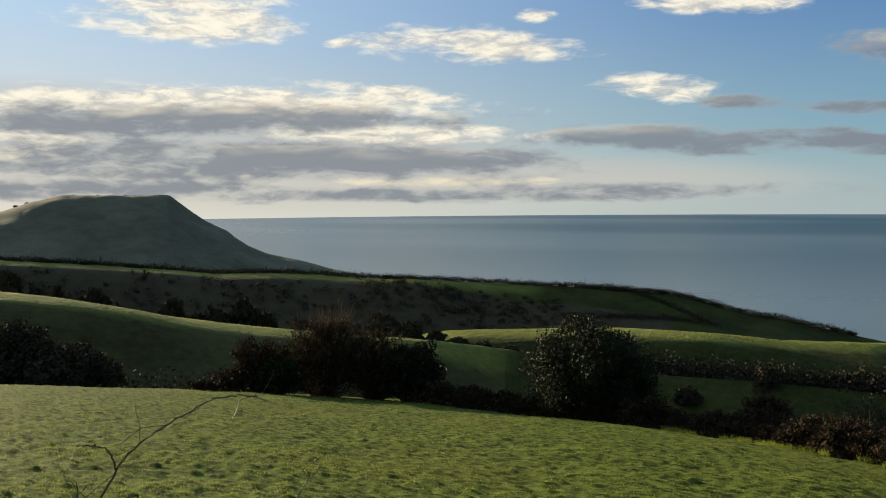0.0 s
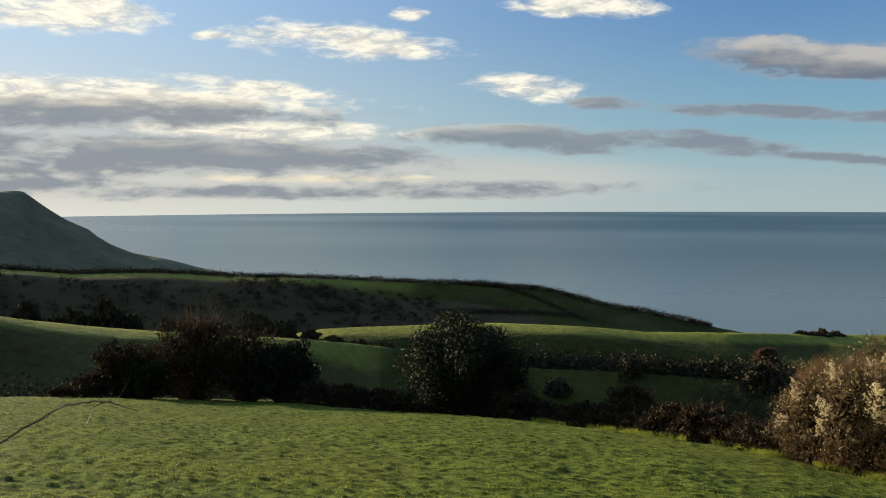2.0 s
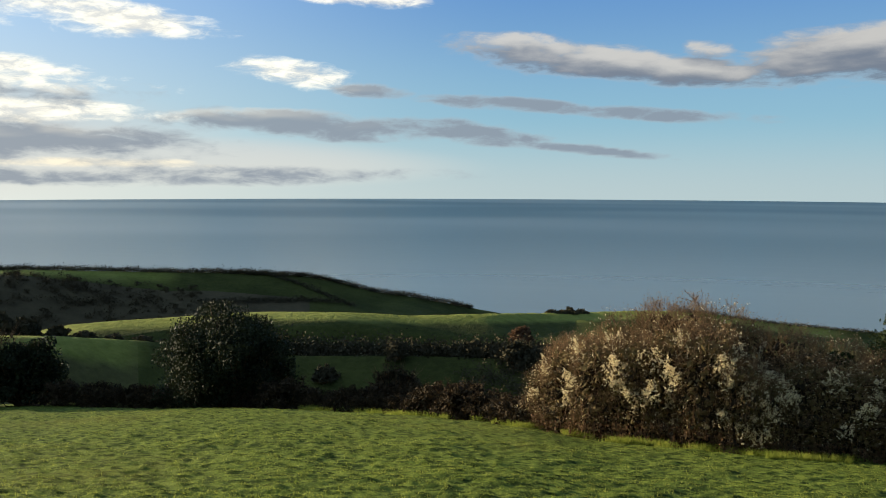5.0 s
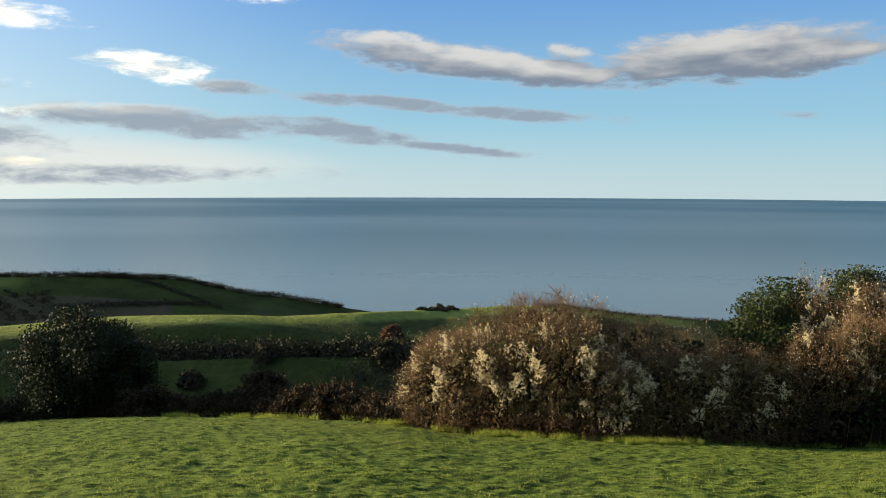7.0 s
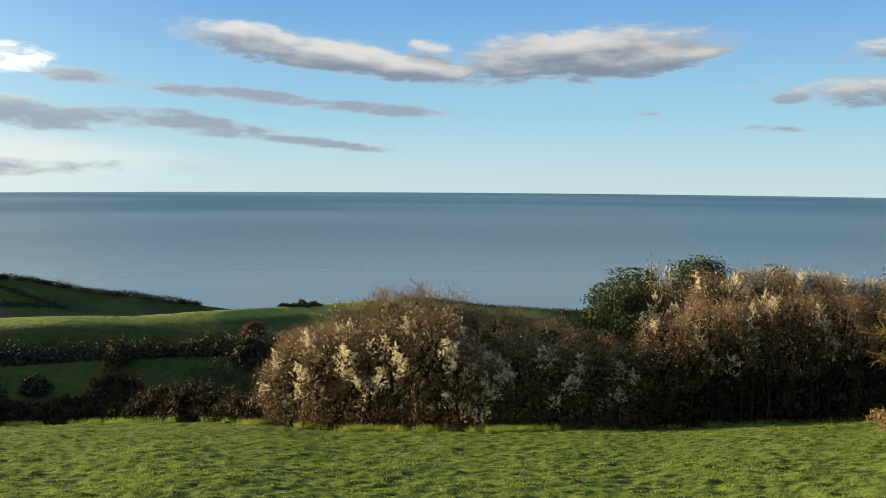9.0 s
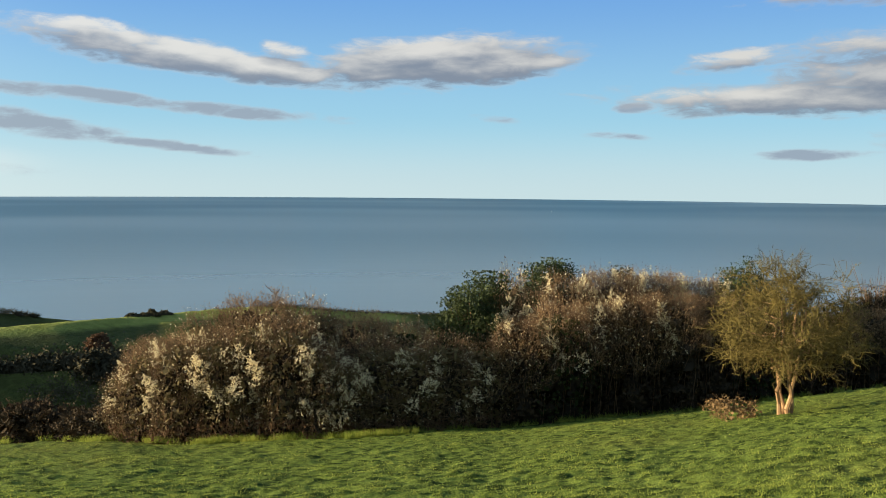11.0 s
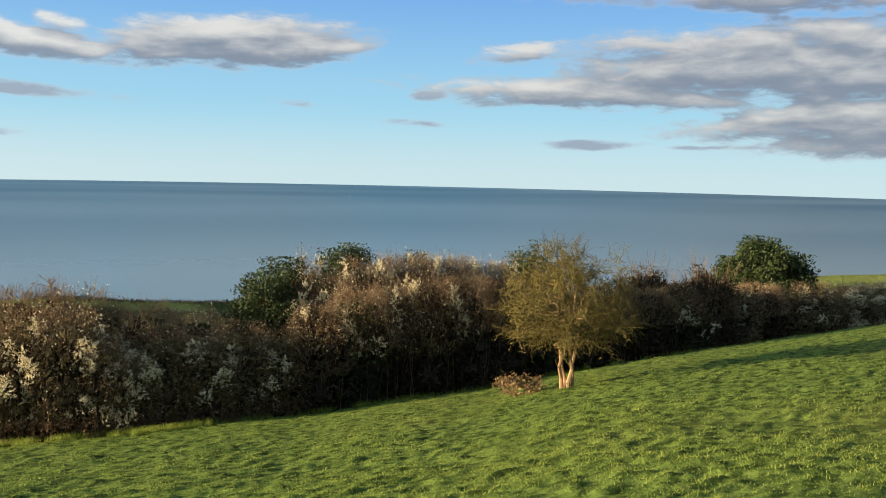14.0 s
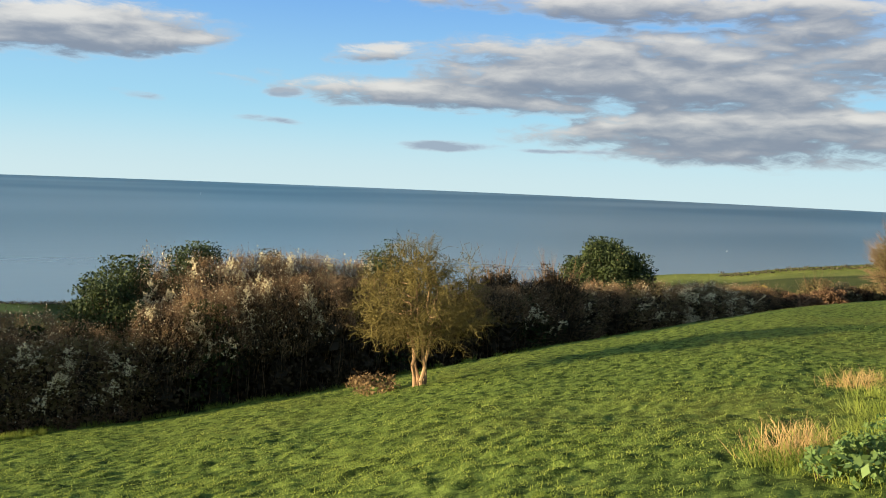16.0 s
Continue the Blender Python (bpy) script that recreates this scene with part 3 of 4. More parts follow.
def blackthorn(label, w, h, sprays, seed, green=0.15, low=0.08, crown=(0.25, 0.9), group="blackthorn hedge"):
    """A dense domed thicket of fine upward twigs with brown buds, hung with sprays of white blossom."""
    rng = np.random.default_rng(seed)
    top = thing("blackthorn_bush", label, "bush", group)

    def skin(n, lo, hi, deep):
        """Places near the bush's outside, with the way out from its middle."""
        f, ang = rng.uniform(lo, hi, n), rng.uniform(0, 6.283, n)
        round_off = np.sqrt(np.clip(1 - (np.clip(f - 0.42, 0, 1) / 0.60) ** 2, 0, 1)) * (0.82 + 0.18 * np.clip(f / 0.42, 0, 1))
        lump = np.array([1 + 0.38 * noise.noise(Vector((math.cos(g) * 1.6, math.sin(g) * 1.6, z * h * 0.6 + seed))) for g, z in zip(ang, f)])
        r = w * 0.56 * round_off * lump * rng.uniform(0, 1, n) ** deep
        way = np.stack([np.cos(ang), np.sin(ang), np.zeros(n)], 1)
        return way * r[:, None] + np.stack([0 * f, 0 * f, f * h * (0.86 + 0.14 * lump)], 1), way

    n = 44
    tip, way = skin(n, 0.45, 1.0, 0.6)
    base = way * rng.uniform(0.05, 0.40, (n, 1)) * w
    mid = base * 0.55 + tip * 0.45 + rng.normal(size=(n, 3)) * 0.09
    stuff_part("stemwork", mesh_from("stemwork", *prisms(np.concatenate([base, mid]), np.concatenate([mid, tip]), np.repeat([0.014, 0.009], n), np.repeat([0.009, 0.003], n))), M_TWIG, top)
    # fine twigs, thick over the whole outside
    m = 2300
    S, way = skin(m, low, 0.97, 0.16)
    D = unit(way * 0.42 + rng.normal(size=(m, 3)) * 0.40 + [0, 0, 0.95])
    E = S + D * (0.12 + 0.40 * rng.uniform(0, 1, m) ** 1.6)[:, None] * (h / 3.6)
    stuff_part("twigwork", mesh_from("twigwork", *spikes(S, E, 0.0046)), M_TWIG, top)
    t = rng.uniform(0.05, 1, (m * 2, 1))
    B = np.repeat(S, 2, axis=0) * (1 - t) + np.repeat(E, 2, axis=0) * t + rng.normal(size=(m * 2, 3)) * 0.014
    stuff_part("budding", mesh_from("budding", *leaves(B, 0.023, rng, 0.5)), M_BUD, top)
    # blossom in upright plumes, a leading shoot with its side twigs each
    if sprays:
        C, way = skin(sprays, crown[0], crown[1], 0.04)
        axis = unit(way * 0.30 + rng.normal(size=C.shape) * 0.16 + [0, 0, 1.0])
        tall = rng.uniform(0.30, 0.95, (sprays, 1)) * (h / 3.7)
        k, f = np.repeat(np.arange(sprays), 22), rng.uniform(0, 1, (sprays * 22, 1))
        A = (C * [1.04, 1.04, 1.0])[k] + axis[k] * (f - 0.5) * tall[k] + rng.normal(size=(len(k), 3)) * [0.13, 0.13, 0.10] * (1.2 - f)
        tips = A + unit(axis[k] * 0.6 + rng.normal(size=A.shape) * 0.5) * rng.uniform(0.10, 0.30, (len(k), 1)) * (1.1 - 0.5 * f)
        stuff_part("flower_twig", mesh_from("flower_twig", *prisms(A, tips, 0.004, 0.002)), M_TWIG, top)
        t = rng.uniform(0, 1, (len(A) * 11, 1)) ** 0.8
        F = np.repeat(A, 11, axis=0) * (1 - t) + np.repeat(tips, 11, axis=0) * t + rng.normal(size=(len(A) * 11, 3)) * 0.020
        k = rng.integers(0, m, 300 + sprays * 12)
        k = k[(E[k, 2] > h * crown[0]) & (E[k, 2] < h * 1.06)]
        F = np.concatenate([F, E[k] + rng.normal(size=(len(k), 3)) * 0.03])      # single flowers over the outer twigs
        stuff_part("blossom", mesh_from("blossom", *leaves(F, 0.023, rng, 0.75)), M_BLOSSOM, top)
    # large dark leaf cards added inside to block light and darken the bush
    core, way = skin(420, 0.02, 0.80, 0.6)
    stuff_part("shade_core", mesh_from("shade_core", *leaves(core * [0.62, 0.62, 0.92], 0.24, rng, 0.6)), M_SHADE_CORE, top)
    # dark leaves added within as inner shade, and a russet or green skirt
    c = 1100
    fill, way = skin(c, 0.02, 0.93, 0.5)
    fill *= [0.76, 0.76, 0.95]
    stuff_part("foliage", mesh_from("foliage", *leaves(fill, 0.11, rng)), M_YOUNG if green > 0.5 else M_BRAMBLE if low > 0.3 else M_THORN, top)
    if low < 0.3:
        skirt, way = skin(800, 0.01, 0.26, 0.12)
        stuff_part("skirt", mesh_from("skirt", *leaves(skirt * [1.1, 1.1, 1.0], 0.05, rng)), M_RUSSET, top)
        leafy, way = skin(420, 0.08, 0.66, 0.1)
        stuff_part("young_leaf", mesh_from("young_leaf", *leaves(leafy, 0.034, rng)), M_THORN, top)
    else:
        # dark lower leaves, which also deepen the shade at the hedge's foot
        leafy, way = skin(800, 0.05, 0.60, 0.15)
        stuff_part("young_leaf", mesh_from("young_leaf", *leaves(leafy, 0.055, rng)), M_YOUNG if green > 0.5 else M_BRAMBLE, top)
    return top


# near-black colour that gives the shade inside the bushes
M_SHADE_CORE = foliage("thicket_shade_core", (0.020, 0.016, 0.010), (0.050, 0.038, 0.024), 0.95, 0.0, 0.05)
M_BUD = foliage("brown_buds", (0.095, 0.056, 0.027), (0.355, 0.240, 0.122), 0.85, 0.25, 0.1)
M_YOUNG = foliage("young_green_leaves", (0.012, 0.018, 0.005), (0.055, 0.068, 0.017), 0.7, 0.15, 0.1)
M_OLIVE = foliage("lichen_olive_leaves", (0.040, 0.031, 0.009), (0.205, 0.155, 0.044), 0.8, 0.05, 0.1)
M_BARK = foliage("hawthorn_bark", (0.190, 0.110, 0.050), (0.400, 0.240, 0.115), 0.9, 0.0)
M_HOLM = foliage("holm_leaves", (0.018, 0.029, 0.009), (0.062, 0.075, 0.021), 0.6, 0.15, 0.15)
M_RUSSET = foliage("russet_bracken", (0.075, 0.040, 0.021), (0.190, 0.110, 0.056), 0.85, 0.15, 0.1)
M_TAN = foliage("dead_bracken", (0.100, 0.060, 0.026), (0.290, 0.185, 0.080), 0.85, 0.2, 0.1)
M_GORSE = foliage("gorse_flower", (0.300, 0.210, 0.020), (0.620, 0.440, 0.040), 0.7, 0.2)
M_STRAW = foliage("dry_straw", (0.340, 0.200, 0.070), (0.610, 0.400, 0.160), 0.7, 0.3, 0.1)
M_WEED = foliage("weed_leaves", (0.060, 0.110, 0.022), (0.190, 0.260, 0.075), 0.6, 0.3, 0.15)
M_THORN = foliage("thorn_buds", (0.070, 0.054, 0.022), (0.185, 0.140, 0.058), 0.8, 0.15, 0.1)


def put(ob, a, d, sink=0.06, turn=None, scale=None):
    p = at(a, d)
    ob.matrix_basis = Matrix.LocRotScale((p.x, p.y, p.z - sink), Euler((0, 0, turn if turn is not None else random.uniform(0, 6.28))), scale)
    return ob


def again(ob, a, d, sink=0.06, scale=None, label=""):
    """Another of the same, with its own turn and size."""
    p = at(a, d)
    o = copy_thing(ob, Matrix.Identity(4))
    o.matrix_basis = Matrix.LocRotScale((p.x, p.y, p.z - sink), Euler((0, 0, random.uniform(0, 6.28))), scale)
    if label:
        tagged(o, label)
    return o


def edge_at(a):
    return float(column("field_edge", np.array([a], float))[0][0])


# ---- the blackthorn hedge along the field's lower side ----
FLOWERING = "brown leafless blackthorn bush flecked with white blossom in hedge"
BARE = "dense brown leafless blackthorn bush with few flowers"
kinds = [
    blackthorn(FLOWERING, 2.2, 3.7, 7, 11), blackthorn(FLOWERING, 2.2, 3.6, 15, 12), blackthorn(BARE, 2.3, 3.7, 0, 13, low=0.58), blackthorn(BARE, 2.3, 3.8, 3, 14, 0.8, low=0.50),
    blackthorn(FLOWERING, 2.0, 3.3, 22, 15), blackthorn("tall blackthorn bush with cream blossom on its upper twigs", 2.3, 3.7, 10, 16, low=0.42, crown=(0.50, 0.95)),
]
spare = list(kinds)


def plant(kind, a, d, s, sz=None):
    ob = kinds[kind]
    scale = (s, s, sz or s)
    if ob in spare:
        spare.remove(ob)
        return put(ob, a, d, 0.06, None, scale)
    return again(ob, a, d, 0.06, scale)


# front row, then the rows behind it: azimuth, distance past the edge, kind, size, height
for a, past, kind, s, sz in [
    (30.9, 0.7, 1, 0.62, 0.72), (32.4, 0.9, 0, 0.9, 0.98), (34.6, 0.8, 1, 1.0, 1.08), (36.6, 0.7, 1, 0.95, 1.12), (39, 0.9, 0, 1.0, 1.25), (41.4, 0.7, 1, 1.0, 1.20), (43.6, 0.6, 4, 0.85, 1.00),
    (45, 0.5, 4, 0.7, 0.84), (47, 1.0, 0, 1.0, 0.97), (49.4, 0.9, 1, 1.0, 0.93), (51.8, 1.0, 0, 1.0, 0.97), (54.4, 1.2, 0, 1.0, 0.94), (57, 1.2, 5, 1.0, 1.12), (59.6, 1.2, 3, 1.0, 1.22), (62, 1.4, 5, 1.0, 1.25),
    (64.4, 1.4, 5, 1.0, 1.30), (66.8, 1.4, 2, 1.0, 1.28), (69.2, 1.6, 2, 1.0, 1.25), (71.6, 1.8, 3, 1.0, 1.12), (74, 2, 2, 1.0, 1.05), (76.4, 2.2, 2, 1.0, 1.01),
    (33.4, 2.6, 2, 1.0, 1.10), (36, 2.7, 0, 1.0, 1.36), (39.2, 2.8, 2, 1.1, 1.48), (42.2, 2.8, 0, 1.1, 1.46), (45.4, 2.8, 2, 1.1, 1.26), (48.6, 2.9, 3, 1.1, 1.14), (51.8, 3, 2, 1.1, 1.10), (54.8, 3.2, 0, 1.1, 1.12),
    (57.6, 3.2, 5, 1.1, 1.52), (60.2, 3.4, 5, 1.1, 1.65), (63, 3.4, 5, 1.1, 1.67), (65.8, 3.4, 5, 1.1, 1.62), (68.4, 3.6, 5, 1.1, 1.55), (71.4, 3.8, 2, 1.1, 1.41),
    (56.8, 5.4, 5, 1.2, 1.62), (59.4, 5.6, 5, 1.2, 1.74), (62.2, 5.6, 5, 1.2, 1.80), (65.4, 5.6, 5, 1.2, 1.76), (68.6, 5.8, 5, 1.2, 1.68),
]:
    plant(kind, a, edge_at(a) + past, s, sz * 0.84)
# the hedge runs on up the slope
for a, past, kind, s, sz in [
    (78.6, 2, 2, 1.1, 0.96), (80.6, 2.2, 3, 1.2, 0.92), (82.4, 2.2, 2, 1.2, 0.96), (84.2, 2.4, 0, 1.2, 0.96), (85.8, 2.4, 2, 1.2, 0.94), (87.4, 2.6, 1, 1.2, 0.96), (88.8, 2.6, 0, 1.2, 0.96), (90, 2.8, 4, 1.3, 1.01),
    (91.2, 2.8, 4, 1.3, 0.99), (92.3, 3, 1, 1.3, 0.96), (93.4, 3, 4, 1.3, 0.90), (94.4, 3.2, 0, 1.3, 0.85), (95.3, 3.2, 2, 1.3, 0.78),
    (79.6, 4.6, 2, 1.3, 1.10), (82, 4.8, 3, 1.3, 1.08), (84.4, 5, 0, 1.3, 1.10), (86.6, 5.2, 1, 1.3, 1.08), (88.8, 5.6, 4, 1.4, 1.12), (90.8, 6, 4, 1.4, 1.16), (92.6, 6.2, 1, 1.4, 1.12), (94.2, 6.6, 0, 1.4, 1.03),
]:
    plant(kind, a, edge_at(a) + past, s, sz * 0.86)

# ---- evergreens that rise over the hedge ----
put(leafy_bush("ivy_bush", "dark green ivy-clad bush rising behind the hedge", "bush", 2.7, 2.0, 5.6, 240, 150, 0.050, M_HOLM, 21), 54.2, 28.8)
put(leafy_bush("ivy_bush", "rounded olive-green ivy bush behind the hedge", "bush", 1.9, 1.7, 6.4, 200, 150, 0.050, M_HOLM, 22), 58.6, 30.2)
put(leafy_bush("ivy_bush", "dark glossy evergreen bush behind the hedge", "bush", 1.8, 1.6, 6.3, 130, 110, 0.048, M_EVERGREEN, 23), 63.6, 33)
put(leafy_bush("ivy_bush", "small dark evergreen top behind the hedge", "bush", 1.7, 1.5, 6.0, 110, 110, 0.048, M_HOLM, 29), 66.8, 33.5)
put(leafy_bush("ivy_bush", "green domed evergreen bush behind the hedge", "bush", 2.0, 1.8, 6.2, 140, 110, 0.048, M_HOLM, 24), 71.2, 33)
put(leafy_bush("hawthorn_bush", "dark domed thorn bush in the hedge", "bush", 2.2, 1.9, 4.6, 150, 90, 0.05, M_BRAMBLE, 25, bare=500), 79.0, 36.5)
put(leafy_bush("hawthorn_bush", "dark low thorn bush in the hedge", "bush", 1.7, 1.6, 4.1, 110, 90, 0.05, M_BRAMBLE, 26, bare=350), 82.6, 38)
put(leafy_bush("holm_oak", "round dark green holm oak standing above the hedge", "tree", 3.0, 2.7, 6.7, 250, 150, 0.07, M_HOLM, 27, trunk=1.7), 86.0, 47)
tagged(again(kinds[4], 56.4, 31.2, scale=(1.0, 1.0, 1.80)), "tall blackthorn in full white blossom behind hedge")

# ---- the lone hawthorn ----


def hawthorn():
    rng = np.random.default_rng(8)
    top = thing("hawthorn_tree", "small bare hawthorn tree with olive lichen-covered twigs standing in pasture", "tree")
    mid, size = np.array([0.0, 0, 2.14]), np.array([1.78, 1.78, 1.42])
    nodes, reach = [], []

    def rods(segs, floor, sides=3):
        P0, P1 = np.array([q[0] for q in segs]), np.array([q[1] for q in segs])
        return prisms(P0, P1, np.maximum([q[2] for q in segs], floor), np.maximum([q[3] for q in segs], floor * 0.8), sides)

    def wander(p, q, r0, r1, steps, wobble):
        """A crooked line of rods from p to q."""
        way = [p + (q - p) * k / steps + rng.normal(size=3) * wobble * (0 < k < steps) for k in range(steps + 1)]
        rs = np.linspace(r0, r1, steps + 1)
        return [(way[k], way[k + 1], rs[k], rs[k + 1]) for k in range(steps)]

    for ang, lean, tall in ((0.3, 0.20, 2.5), (2.1, 0.30, 2.1), (3.7, 0.22, 2.6), (5.1, 0.34, 2.2)):
        p = np.array([math.cos(ang) * 0.13, math.sin(ang) * 0.13, -0.06])
        q = np.array([math.cos(ang) * lean * 1.2, math.sin(ang) * lean * 1.2, tall])
        segs = wander(p, q, 0.056, 0.020, 9, 0.035)
        part("trunk", mesh_from("trunk", *rods(segs, 0.02, 7)), M_BARK, top)
        for s0 in segs[3:]:
            nodes.append(s0[1]), reach.append(0)
    goals = unit(rng.normal(size=(430, 3))) * (rng.uniform(0.12, 1.0, (430, 1)) ** 0.55)
    goals = mid + goals * size * lumpy(goals, 3, 0.22)[:, None]
    goals = goals[goals[:, 2] > 1.15]
    goals = goals[np.argsort(np.linalg.norm(goals - [0, 0, 1.6], axis=1))]
    small = []
    for g in goals:
        N = np.array(nodes)
        cost = np.linalg.norm(N - g, axis=1) + 0.12 * np.array(reach) + 0.5 * np.maximum(N[:, 2] - g[2], 0)
        i = int(np.argmin(cost))
        level = reach[i] + 1
        r = 0.030 * 0.72 ** level
        segs = wander(N[i], g, r, r * 0.55, 4, 0.04)
        if level == 1:
            part("limb", mesh_from("limb", *rods(segs, 0.009, 5)), M_BARK, top)
        else:
            small += segs
        for s0 in segs:
            nodes.append(s0[1]), reach.append(level)
    stuff_part("branchwork", mesh_from("branchwork", *rods(small, 0.0052)), M_OLIVE, top)
    N = np.array(nodes)[20:]
    n = 5600
    i = rng.integers(0, len(N), n)
    A = N[i] + rng.normal(size=(n, 3)) * 0.03
    way = unit(unit((A - mid) / size) * 0.55 + rng.normal(size=A.shape) * 0.8 + [0, 0, 0.1])
    L = rng.uniform(0.08, 0.34, (n, 1)) * rng.uniform(0.6, 1.25, (n, 1))
    B = A + way * L
    C = B + unit(way + rng.normal(size=A.shape) * 0.7 - [0, 0, 0.25]) * L * 0.6
    stuff_part("twigwork", mesh_from("twigwork", *prisms(np.concatenate([A, B]), np.concatenate([B, C]), 0.0056, 0.0034)), M_OLIVE, top)
    k = rng.integers(0, len(C), 6000)
    t = rng.uniform(0, 1, (6000, 1))
    stuff_part("budding", mesh_from("budding", *leaves(B[k] * t + C[k] * (1 - t) + rng.normal(size=(6000, 3)) * 0.025, 0.018, rng, 0.75)), M_OLIVE, top)
    return top


put(hawthorn(), 73.9, 20.6, 0.05, 0.6)

# ---- bushes along the left of the field ----
put(leafy_bush("holly_bush", "large dark glossy holly bush at the field edge", "bush", 3.45, 2.9, 5.0, 300, 180, 0.058, M_EVERGREEN, 31), 9.5, edge_at(9.5) + 2.6)
put(leafy_bush("sallow_bush", "brown leafless sallow bush overgrown with ivy", "bush", 2.4, 2.2, 4.9, 150, 55, 0.07, M_BRAMBLE, 32, bare=900), -8.2, edge_at(-8.2) + 3)
put(leafy_bush("sallow_bush", "brown and green tangled bush with bare twigs", "bush", 1.9, 1.8, 3.3, 110, 60, 0.07, M_BRAMBLE, 33, bare=500), -12.4, edge_at(-12) + 2)
put(leafy_bush("sallow_bush", "brown leafless shrub with fine upright twigs", "bush", 2.0, 2.0, 4.3, 110, 50, 0.07, M_BRAMBLE, 34, bare=700), -5.0, edge_at(-5) + 3.4)
put(leafy_bush("ivy_bush", "low dark ivy mound beside bare bushes", "bush", 2.1, 1.8, 3.5, 120, 70, 0.08, M_EVERGREEN, 35), -2.6, edge_at(-2.6) + 3)
put(leafy_bush("ivy_bush", "pale green ivy tumbling at the bush's foot", "bush", 1.3, 1.2, 2.3, 80, 60, 0.07, M_YOUNG, 36), -11.2, edge_at(-11) + 1.0)
brambles = [leafy_bush("bramble_bush", "low dark bramble thicket along the field edge", "bush", 1.5, 1.1, 1.35, 70, 36, 0.06, M_BRAMBLE, 40 + i, bare=160, group="bramble hedge") for i in range(3)]
first = set()
for i, a in enumerate([-14.5, -0.2, 1.8, 3.8, 6.0, 8.4, 10.8, 13.2, 15.4, 17.4, 19.4, 21.4, 23.2, 25.0, 26.8, 28.4, 29.8]):
    b = brambles[i % 3]
    s = random.uniform(0.8, 1.1)
    spot = (a, edge_at(a) + random.uniform(0.7, 1.5))
    if i % 3 in first:
        again(b, *spot, scale=(s, s, s * random.uniform(0.8, 1.15)))
    else:
        first.add(i % 3)
        put(b, *spot, scale=(s, s, s))
put(leafy_bush("sallow_bush", "low brown leafless shrub in the bramble hedge", "bush", 1.3, 1.2, 2.2, 80, 40, 0.06, M_BRAMBLE, 44, bare=450), 20.6, edge_at(20) + 3)
put(leafy_bush("bramble_bush", "brown bramble mound lit at the field edge", "bush", 1.2, 1.0, 1.5, 80, 50, 0.06, M_BRAMBLE, 45, bare=420), 25.2, edge_at(25) + 0.9)
put(leafy_bush("bramble_bush", "broad dark bush mass in the hollow", "bush", 3.8, 3.0, 5.2, 260, 60, 0.12, M_SCRUB, 46), -28.0, 60, 0.3)
put(leafy_bush("bramble_bush", "dark bush mass sloping into the hollow", "bush", 3.4, 2.6, 3.2, 180, 60, 0.12, M_SCRUB, 47), -24.0, 57, 0.3)

# ---- far end of the hedge ----
put(leafy_bush("gorse_bush", "yellow flowering gorse bush in the far hedge", "bush", 2.0, 1.5, 3.6, 110, 60, 0.06, M_GORSE, 51), 95.9, edge_at(95.9) + 7)
put(leafy_bush("bracken_clump", "russet dead bracken bank by the far hedge", "bracken", 2.6, 1.6, 1.7, 90, 50, 0.08, M_RUSSET, 52), 97.6, edge_at(97.6) + 1.5)
put(leafy_bush("bracken_clump", "reddish brown bracken under thorn bushes", "bracken", 2.4, 1.6, 2.0, 90, 50, 0.08, M_RUSSET, 53), 99.4, edge_at(99.4) + 1.5)
put(leafy_bush("thorn_bush", "dark green thorn bush in the far hedge", "bush", 2.4, 2.0, 3.2, 110, 50, 0.09, M_SCRUB, 54, bare=200), 99.8, edge_at(99.8) + 4)
put(leafy_bush("hawthorn_bush", "leaning olive thorn bush in the far hedge", "bush", 1.6, 1.4, 3.8, 70, 60, 0.06, M_THORN, 55, bare=300), 98.8, edge_at(98.8) + 5)
put(leafy_bush("hawthorn_tree", "olive budding thorn tree at the far field corner", "tree", 3.0, 2.6, 6.2, 170, 90, 0.06, M_THORN, 56, bare=700, trunk=0.6), 103.4, 80)

put(leafy_bush("bramble_bush", "brown bramble bank at the field corner", "bush", 3.2, 2.0, 2.2, 110, 60, 0.08, M_BRAMBLE, 57, bare=200), 101.0, edge_at(101) + 2)
put(leafy_bush("bramble_bush", "brown bramble bank under the corner tree", "bush", 3.0, 2.0, 2.0, 110, 60, 0.08, M_THORN, 58, bare=200), 102.4, edge_at(102.4) - 1)
put(leafy_bush("thorn_bush", "grey leafless thorn bush in the far hedge", "bush", 2.2, 1.8, 2.6, 110, 60, 0.05, M_BRAMBLE, 59, bare=500), 95.9, edge_at(95.9) + 3)

# ---- distant bushes and hedges ----
far_bush = [leafy_bush("hedgerow_tree", "dark wind-bent tree on the hill crest", "tree", 3.2, 2.4, 4.2, 60, 17, 0.33, M_SCRUB, 60 + i, group="hill crest trees") for i in range(3)]
spare_far = list(far_bush)


def far_tree(i, a, d, s, sz=None, sink=0.3):
    ob = far_bush[i % 3]
    scale = (s, s, sz or s)
    if ob in spare_far:
        spare_far.remove(ob)
        return put(ob, a, d, sink, None, scale)
    return again(ob, a, d, sink, scale)


def crest_tree(i, a, up, wide, d=143):
    """A tree in the hollow behind the near hill: up, degrees that it shows over the crest; wide, metres."""
    top = EYE + d * math.tan(radians(float(column("near_hill", np.array([a], float))[1][0]) + up))
    return far_tree(i, a, d, wide / 6.4, (top - land_z(a, d)) / 4.0, 0.3)


